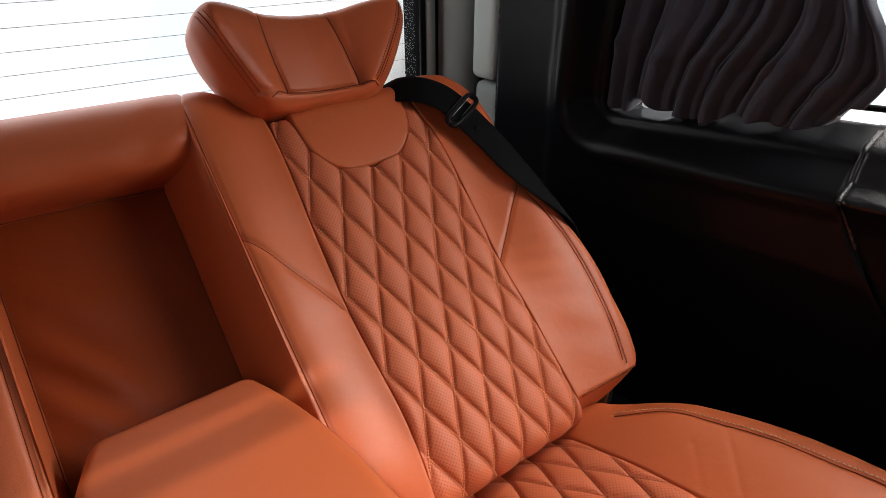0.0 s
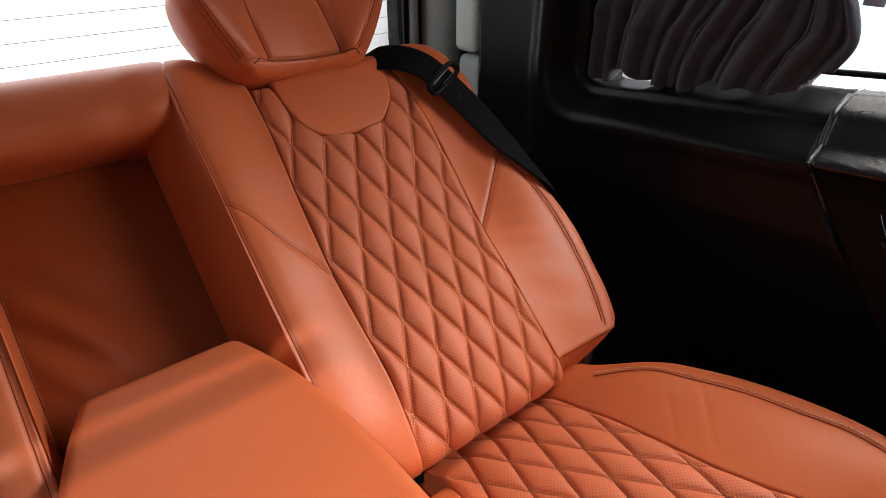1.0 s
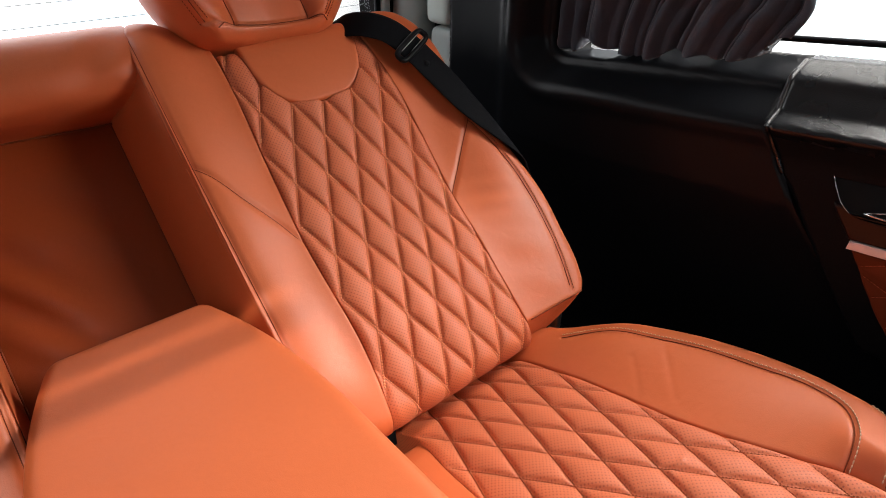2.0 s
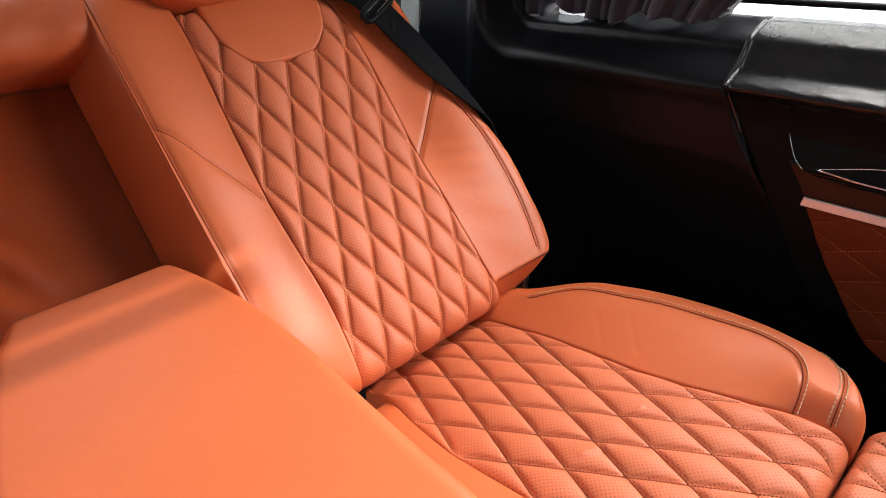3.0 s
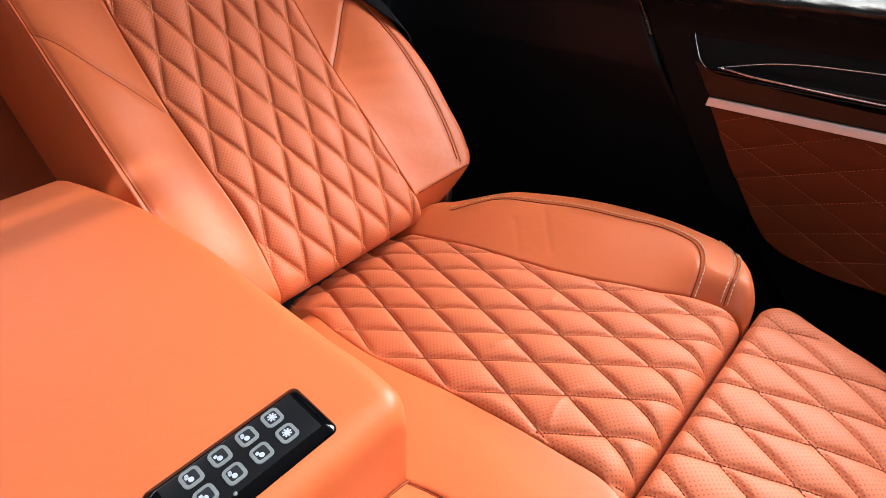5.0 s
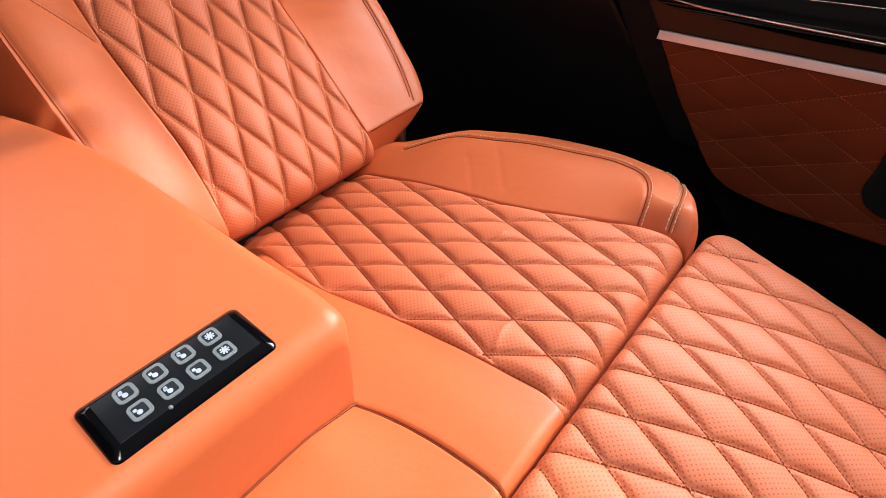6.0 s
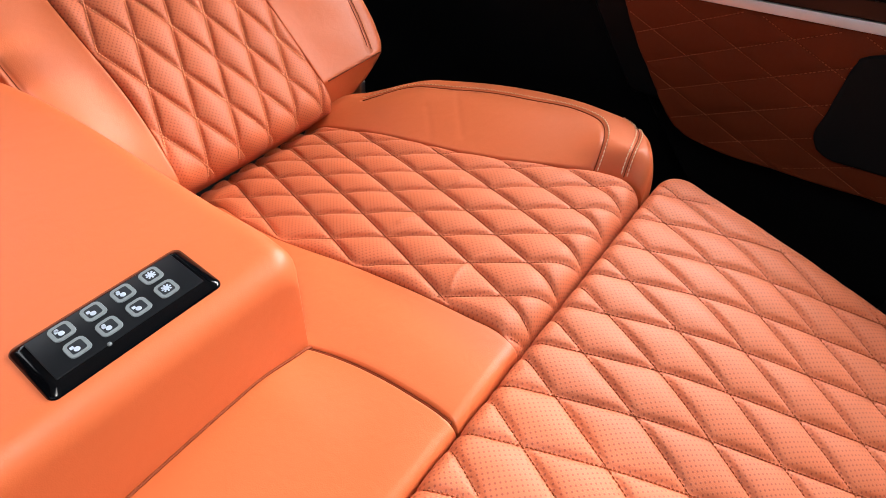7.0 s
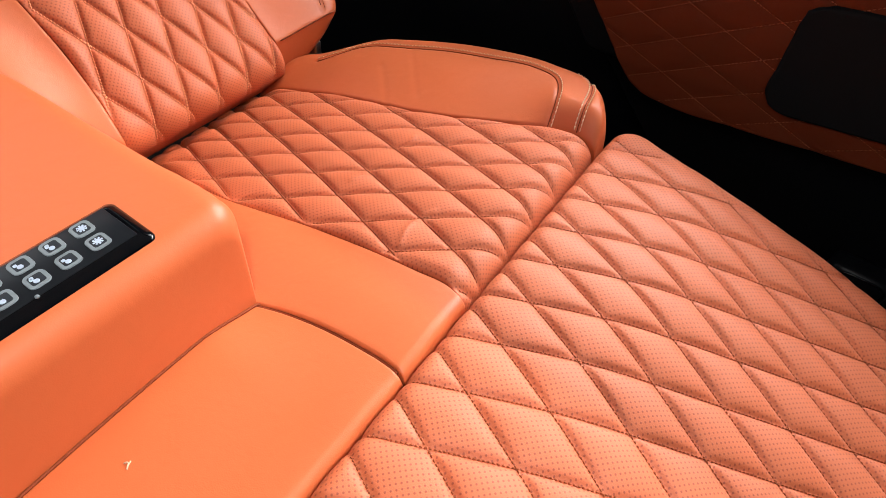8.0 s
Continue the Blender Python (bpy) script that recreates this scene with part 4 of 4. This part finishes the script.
prof = bent([(0.594, -0.125), (0.586, -0.075), (0.578, -0.030), (0.580, -0.004), (0.598, 0.014), (0.629, 0.018), (0.661, 0.012), (0.693, -0.016), (0.709, -0.07), (0.69, -0.16)], 50)
xs = np.linspace(-0.150, 0.150, 60)
XX, II = np.meshgrid(xs, np.arange(50), indexing="ij")
sag = 0.002 * (np.exp(-(((XX - 0.150) / 0.012) ** 2)) + np.exp(-(((XX + 0.150) / 0.012) ** 2))) + 0.003 * np.sin(XX * 60 + II * 0.2) * np.exp(-(((II - 12) / 6) ** 2)) + 0.0028 * np.sin(XX * 75 - II * 0.55) * np.exp(-(((XX - 0.10) / 0.05) ** 2) - (((II - 16) / 9) ** 2))
P = MID[0] + XX[..., None] * MID[1] + prof[II, 0][..., None] * MID[2] + (prof[II, 1] - sag)[..., None] * MID[3]
kk = np.arange(XX.size).reshape(XX.shape)
part("top_roll", (P.reshape(-1, 3), np.stack([kk[:-1, :-1], kk[:-1, 1:], kk[1:, 1:], kk[1:, :-1]], -1).reshape(-1, 4)), LEATHER, centre, "thick tan leather roll above the recess")

# dark tubes carry the shade of the recess corner seams
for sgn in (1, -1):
    part("recess_seam", tube([MID[0] + (0.0945 if sgn > 0 else -0.137) * MID[1] + s * MID[2] - 0.103 * MID[3] for s in np.linspace(0.1, 0.60, 20)], 0.0014), SEAM_SHADOW_THREAD, centre)
part("recess_seam", tube([MID[0] + a * MID[1] + (0.588 - 0.002 * math.sin(a * 20)) * MID[2] - 0.098 * MID[3] for a in np.linspace(-0.136, 0.1, 20)], 0.0015), SEAM_SHADOW_THREAD, centre)

# the other rear seat mirrors this one across the armrest
other = copy_thing(seat, Matrix.Translation((2 * MIDX - 0.45, 0.15, 0.30)) @ Matrix.Diagonal((-1, 1, 1, 1)))

# ---- armrest ----
armrest = thing("folding_armrest", (MIDX, 0.33, 0.45), "folded-down smooth tan leather centre armrest", "armrest")
ARM = (vec(0, 0, 0.574), vec(1, 0, 0), vec(0, 1, 0.0), vec(0, 0, 1))
arm_r = smooth_curve([(0.055, 0.203), (0.066, 0.211), (0.09, 0.214), (0.17, 0.209), (0.257, 0.204), (0.361, 0.198), (0.489, 0.178), (0.56, 0.156), (0.604, 0.138)])
arm_l = lambda s: 2 * MIDX - arm_r(s) - 0.006
arm = Pad(ARM, arm_l, arm_r, 0.055, 0.604, lambda A, S: 0.002 + 0.012 * ease((S - 0.15) / 0.5), (0.020, 0.020, 0.026, 0.014), 0.005, 0.125)
part("cover", arm.geo(), LEATHER, armrest, "smooth tan leather armrest cover")
arm_base = Pad((vec(0, 0, 0.474), vec(1, 0, 0), vec(0, 1, 0), vec(0, 0, 1)), lambda s: arm_l(s) + 0.012, lambda s: arm_r(s) - 0.012, 0.070, 0.590, lambda A, S: 0 * A, (0.006, 0.006, 0.006, 0.006), 0.02, 0.05)
part("base", arm_base.geo(), LEATHER, armrest)
# contact shade where the armrest meets the cushion, drawn as a dark tube
part("base_contact_shade", tube([mid_c.at(a, 0.1735, 0.0012) for a in np.linspace(-0.118, 0.206, 40)], 0.0014), SEAM_SHADOW_THREAD, armrest)

# ---- control panel in the armrest ----
controls = thing("seat_control_panel", (0.0785, 0.106, 0.576), "black glossy seat control panel with eight backlit grey keys", "control panel")
bezel_rings = [(0.0, 0.560), (0.0, 0.5750), (0.0006, 0.5768), (0.0018, 0.5782), (0.0062, 0.5806), (0.0078, 0.5814), (0.0095, 0.5816)]


def rounded_outline(x0, x1, y0, y1, r, turns=6):
    return [(cx + r * math.cos(radians(a + 90 * k / turns)), cy + r * math.sin(radians(a + 90 * k / turns)))
            for cx, cy, a in ((x1 - r, y1 - r, 0), (x0 + r, y1 - r, 90), (x0 + r, y0 + r, 180), (x1 - r, y0 + r, 270)) for k in range(turns + 1)]


bezel_v, count = [], 0
for inset, z in bezel_rings:
    outline = rounded_outline(0.0085 + inset, 0.1480 - inset, 0.0765 + inset, 0.1385 - inset, 0.0065 - 0.4 * inset)
    count = len(outline)
    bezel_v += [(x, y, z) for x, y in outline]
bezel_f = [(count * r + k, count * r + (k + 1) % count, count * (r + 1) + (k + 1) % count, count * (r + 1) + k) for r in range(len(bezel_rings) - 1) for k in range(count)]
bezel_f += [tuple(range(count))[::-1], tuple(range(count * (len(bezel_rings) - 1), count * len(bezel_rings)))]
part("bezel", (bezel_v, bezel_f), GLOSS, controls)
part("faceplate", box(0.020, 0.137, 0.086, 0.130, 0.575, 0.5826, 0.0006), PANEL_DARK, controls)


def rounded_plate(cx, cy, half, r, z0, z1):
    pts = []
    for qx, qy, a0 in ((1, 1, 0), (-1, 1, 90), (-1, -1, 180), (1, -1, 270)):
        for d in (0, 30, 60, 90):
            a = radians(a0 + d)
            pts.append((cx + qx * (half - r) + r * math.cos(a), cy + qy * (half - r) + r * math.sin(a)))
    n = len(pts)
    v = [(x, y, z0) for x, y in pts] + [(cx + (x - cx) * 0.94, cy + (y - cy) * 0.94, z1) for x, y in pts]
    f = [(i, (i + 1) % n, n + (i + 1) % n, n + i) for i in range(n)] + [tuple(range(n, 2 * n)), tuple(range(n))[::-1]]
    return v, f


for c in range(4):
    for r in range(2):
        cx, cy = 0.0425 + 0.0237 * c, 0.100 + 0.0205 * r
        key = part("key", rounded_plate(cx, cy, 0.0083, 0.0045, 0.582, 0.5834), KEY, controls, smooth=False)
        part("key_face", rounded_plate(cx, cy, 0.0053, 0.0018, 0.5832, 0.5836), KEY_FACE, key, smooth=False)
        if c == 3:
            shapes = [rounded_plate(cx, cy, 0.0024, 0.0023, 0.5835, 0.5840)] + [rounded_plate(cx + 0.0032 * math.cos(radians(a)), cy + 0.0032 * math.sin(radians(a)), 0.0008, 0.0006, 0.5835, 0.5839) for a in range(0, 360, 45)]
        else:
            shapes = [rounded_plate(cx - 0.0010, cy - 0.0020, 0.0022, 0.0021, 0.5835, 0.5840), rounded_plate(cx - 0.0030, cy + 0.0012, 0.0014, 0.0006, 0.5835, 0.5839)]
            if (c + r) % 2:
                shapes.append(rounded_plate(cx - 0.0024, cy + 0.0026, 0.0014, 0.0008, 0.5835, 0.5839))
        part("icon", joined(*shapes), ICON, key, "white seat symbol", smooth=False)
part("indicator", rounded_plate(0.058, 0.086, 0.0016, 0.0014, 0.582, 0.5832), KEY, controls)

# ---- leg rest ----
legrest = thing("leg_rest", (0.3, -0.4, 0.3), "extended diamond-quilted perforated tan leather leg rest", "leg rest")
LEG = (vec(0, -0.1252, 0.480), vec(1, 0, 0), vec(0, -1, 0), vec(0, 0, 1))
LEG_SEWING = Lattice((0.45, 0.22), [2.076, -17.475, -7.385, -1.722, 0.552, -0.939], [3.734, -16.735, 7.768, -1.164, 1.589, -0.271])
leg_right = smooth_curve([(0.0, 0.674), (0.02, 0.691), (0.065, 0.686), (0.111, 0.679), (0.152, 0.674), (0.21, 0.678), (0.30, 0.679), (0.376, 0.674), (0.7, 0.62)])
leg = Pad(LEG, flat(-0.05), leg_right, 0.0, 0.70,
          lambda A, S: 0.0054 + 0.0217 * (A - 0.45) + LEG_SEWING.height(A, S, 0.0062) * (0.2 + 0.8 * ease((leg_right(S) - A) / 0.06)) - 0.27 * (np.sqrt((S - 0.13) ** 2 + 0.0016) + S - 0.13) / 2, (0.03, 0.022, 0.015, 0.03), 0.0024, 0.12)
part("quilted_cover", leg.geo(), PERFORATED, legrest)
part("quilt_stitching", stitches(LEG_SEWING.runs(leg, 0.0018, lambda a, s: a > leg_right(s) - 0.028), 0.0040, 0.0027, 0.0010), SHADED_THREAD, legrest, kind="stuff")

# ---- seat belt ----
belt = thing("seat_belt", (0.55, 0.75, 0.75), "black webbing seat belt lying over the seat shoulder", "seat belt")
mid = np.array([(0.206, 0.634, -0.05), (0.228, 0.604, 0.008), (0.254, 0.583, 0.030), (0.284, 0.558, 0.036), (0.309, 0.518, 0.035), (0.331, 0.464, 0.034), (0.360, 0.390, 0.034), (0.393, 0.337, 0.033), (0.430, 0.280, 0.033), (0.470, 0.222, 0.033), (0.510, 0.164, 0.033)])
tt = np.concatenate([[0], np.cumsum(np.linalg.norm(np.diff(mid, axis=0), axis=1))])
q = np.linspace(0, tt[-1], 110)
C = np.stack([smooth_curve(list(zip(tt, mid[:, k])))(q) for k in range(3)], 1)
dC = np.gradient(C[:, :2], axis=0)
dC /= np.linalg.norm(dC, axis=1)[:, None]
cross = np.linspace(-0.0255, 0.0255, 15)
BA = C[:, :1] - dC[:, 1:] * cross
BS = C[:, 1:2] + dC[:, :1] * cross
BN = C[:, 2:] + 0.0012 - 0.002 * (cross / 0.0255) ** 2 + 0 * BA
over = BA - (bolster_r.right(BS) - 0.016)
past = np.clip(over - 0.016 * 1.15, 0, None)
BN = BN - np.where(BS < 0.50, round_drop(0.0175 - np.clip(over, 0, 0.0175), 0.0175) + past, 0)
BA = np.where((past > 0) & (BS < 0.50), bolster_r.right(BS) + 0.0028, BA)
VB = BACK[0] + BA[..., None] * BACK[1] + BS[..., None] * BACK[2] + BN[..., None] * BACK[3]
CP = VB[:, 7]
T = np.gradient(CP, axis=0)
T /= np.linalg.norm(T, axis=1)[:, None]
W = np.cross(T, BACK[3])
W /= np.linalg.norm(W, axis=1)[:, None]
U = np.cross(W, T)
kk = np.arange(110 * 15).reshape(110, 15)
webbing = part("webbing", (VB.reshape(-1, 3), np.stack([kk[:-1, :-1], kk[:-1, 1:], kk[1:, 1:], kk[1:, :-1]], -1).reshape(-1, 4)), WEBBING, belt)
webbing.modifiers.new("thickness", "SOLIDIFY").thickness = 0.0016
k = int(np.argmin(np.abs(C[:, 1] - 0.520)))
tw, tu, tp = W[k], U[k], CP[k] + U[k] * 0.004
tw /= np.linalg.norm(tw)
tl = np.cross(tu, tw)
loop = [tp + tw * 0.037 * math.copysign(abs(math.cos(a)) ** 0.5, math.cos(a)) + tl * 0.0105 * math.copysign(abs(math.sin(a)) ** 0.5, math.sin(a)) for a in np.linspace(0, 2 * math.pi, 49)]
tongue = part("buckle_tongue", tube(loop, 0.0048, 8), SMOOTH, belt, "black plastic latch tongue with bright edges")
part("tongue_edge", joined(tube([tp + tu * 0.0042 + tw * o - tl * 0.0050 for o in np.linspace(-0.026, 0.026, 12)], 0.0008), tube([tp + tu * 0.0042 + tw * o + tl * 0.0065 for o in np.linspace(-0.026, 0.012, 12)], 0.0006)), STEEL, tongue, "bright steel edge")
part("stop_button", tube([CP[k + 7] + U[k + 7] * d + W[k + 7] * 0.004 for d in (0.0, 0.002, 0.0035)], 0.0052, 16), SMOOTH, belt)

# eyelet at the end of the curtain
eyelet = thing("curtain_eyelet", (1.0, 0.285, 0.985), "steel eyelet on a pale curtain tab", "curtain tab")
part("tab", box(1.001, 1.004, 0.258, 0.286, 0.955, 1.06, 0.001), ICON, eyelet)
part("ring", tube([(0.999, 0.277 + 0.008 * math.cos(a), 0.985 + 0.008 * math.sin(a)) for a in np.linspace(0, 2 * math.pi, 25)], 0.0022, 8), STEEL, eyelet)

# recliner bracket between backrest and cushion, and a latch beside the leg rest
part("recliner_bracket", joined(box(0.640, 0.654, 0.392, 0.412, 0.392, 0.426, 0.003), box(0.636, 0.658, 0.398, 0.406, 0.385, 0.395, 0.002)), STEEL, seat, "small steel recliner bracket")
latch = thing("floor_latch", (0.86, -0.50, 0.30), "black plastic latch beside the leg rest", "latch")
part("housing", box(0.835, 0.885, -0.56, -0.47, 0.275, 0.325, 0.014), SMOOTH, latch)
part("rim", tube([(0.836, -0.515 + 0.036 * math.copysign(abs(math.cos(a)) ** 0.6, math.cos(a)), 0.30 + 0.018 * math.copysign(abs(math.sin(a)) ** 0.6, math.sin(a))) for a in np.linspace(0, 2 * math.pi, 41)], 0.002, 6), GLOSS, latch)
lint = thing("lint", tuple(mid_c.at(0.028, 0.128)), "tiny pale fluff lying on the centre cushion", "lint")
part("fluff", joined(tube([mid_c.at(0.0275 + 0.0022 * math.sin(k), 0.130 - 0.0015 * k, 0.0006) for k in range(5)], 0.0007, 5), tube([mid_c.at(0.0270 + 0.0016 * k, 0.125 + 0.0007 * k, 0.0006) for k in range(4)], 0.0006, 5)), FLUFF, lint)
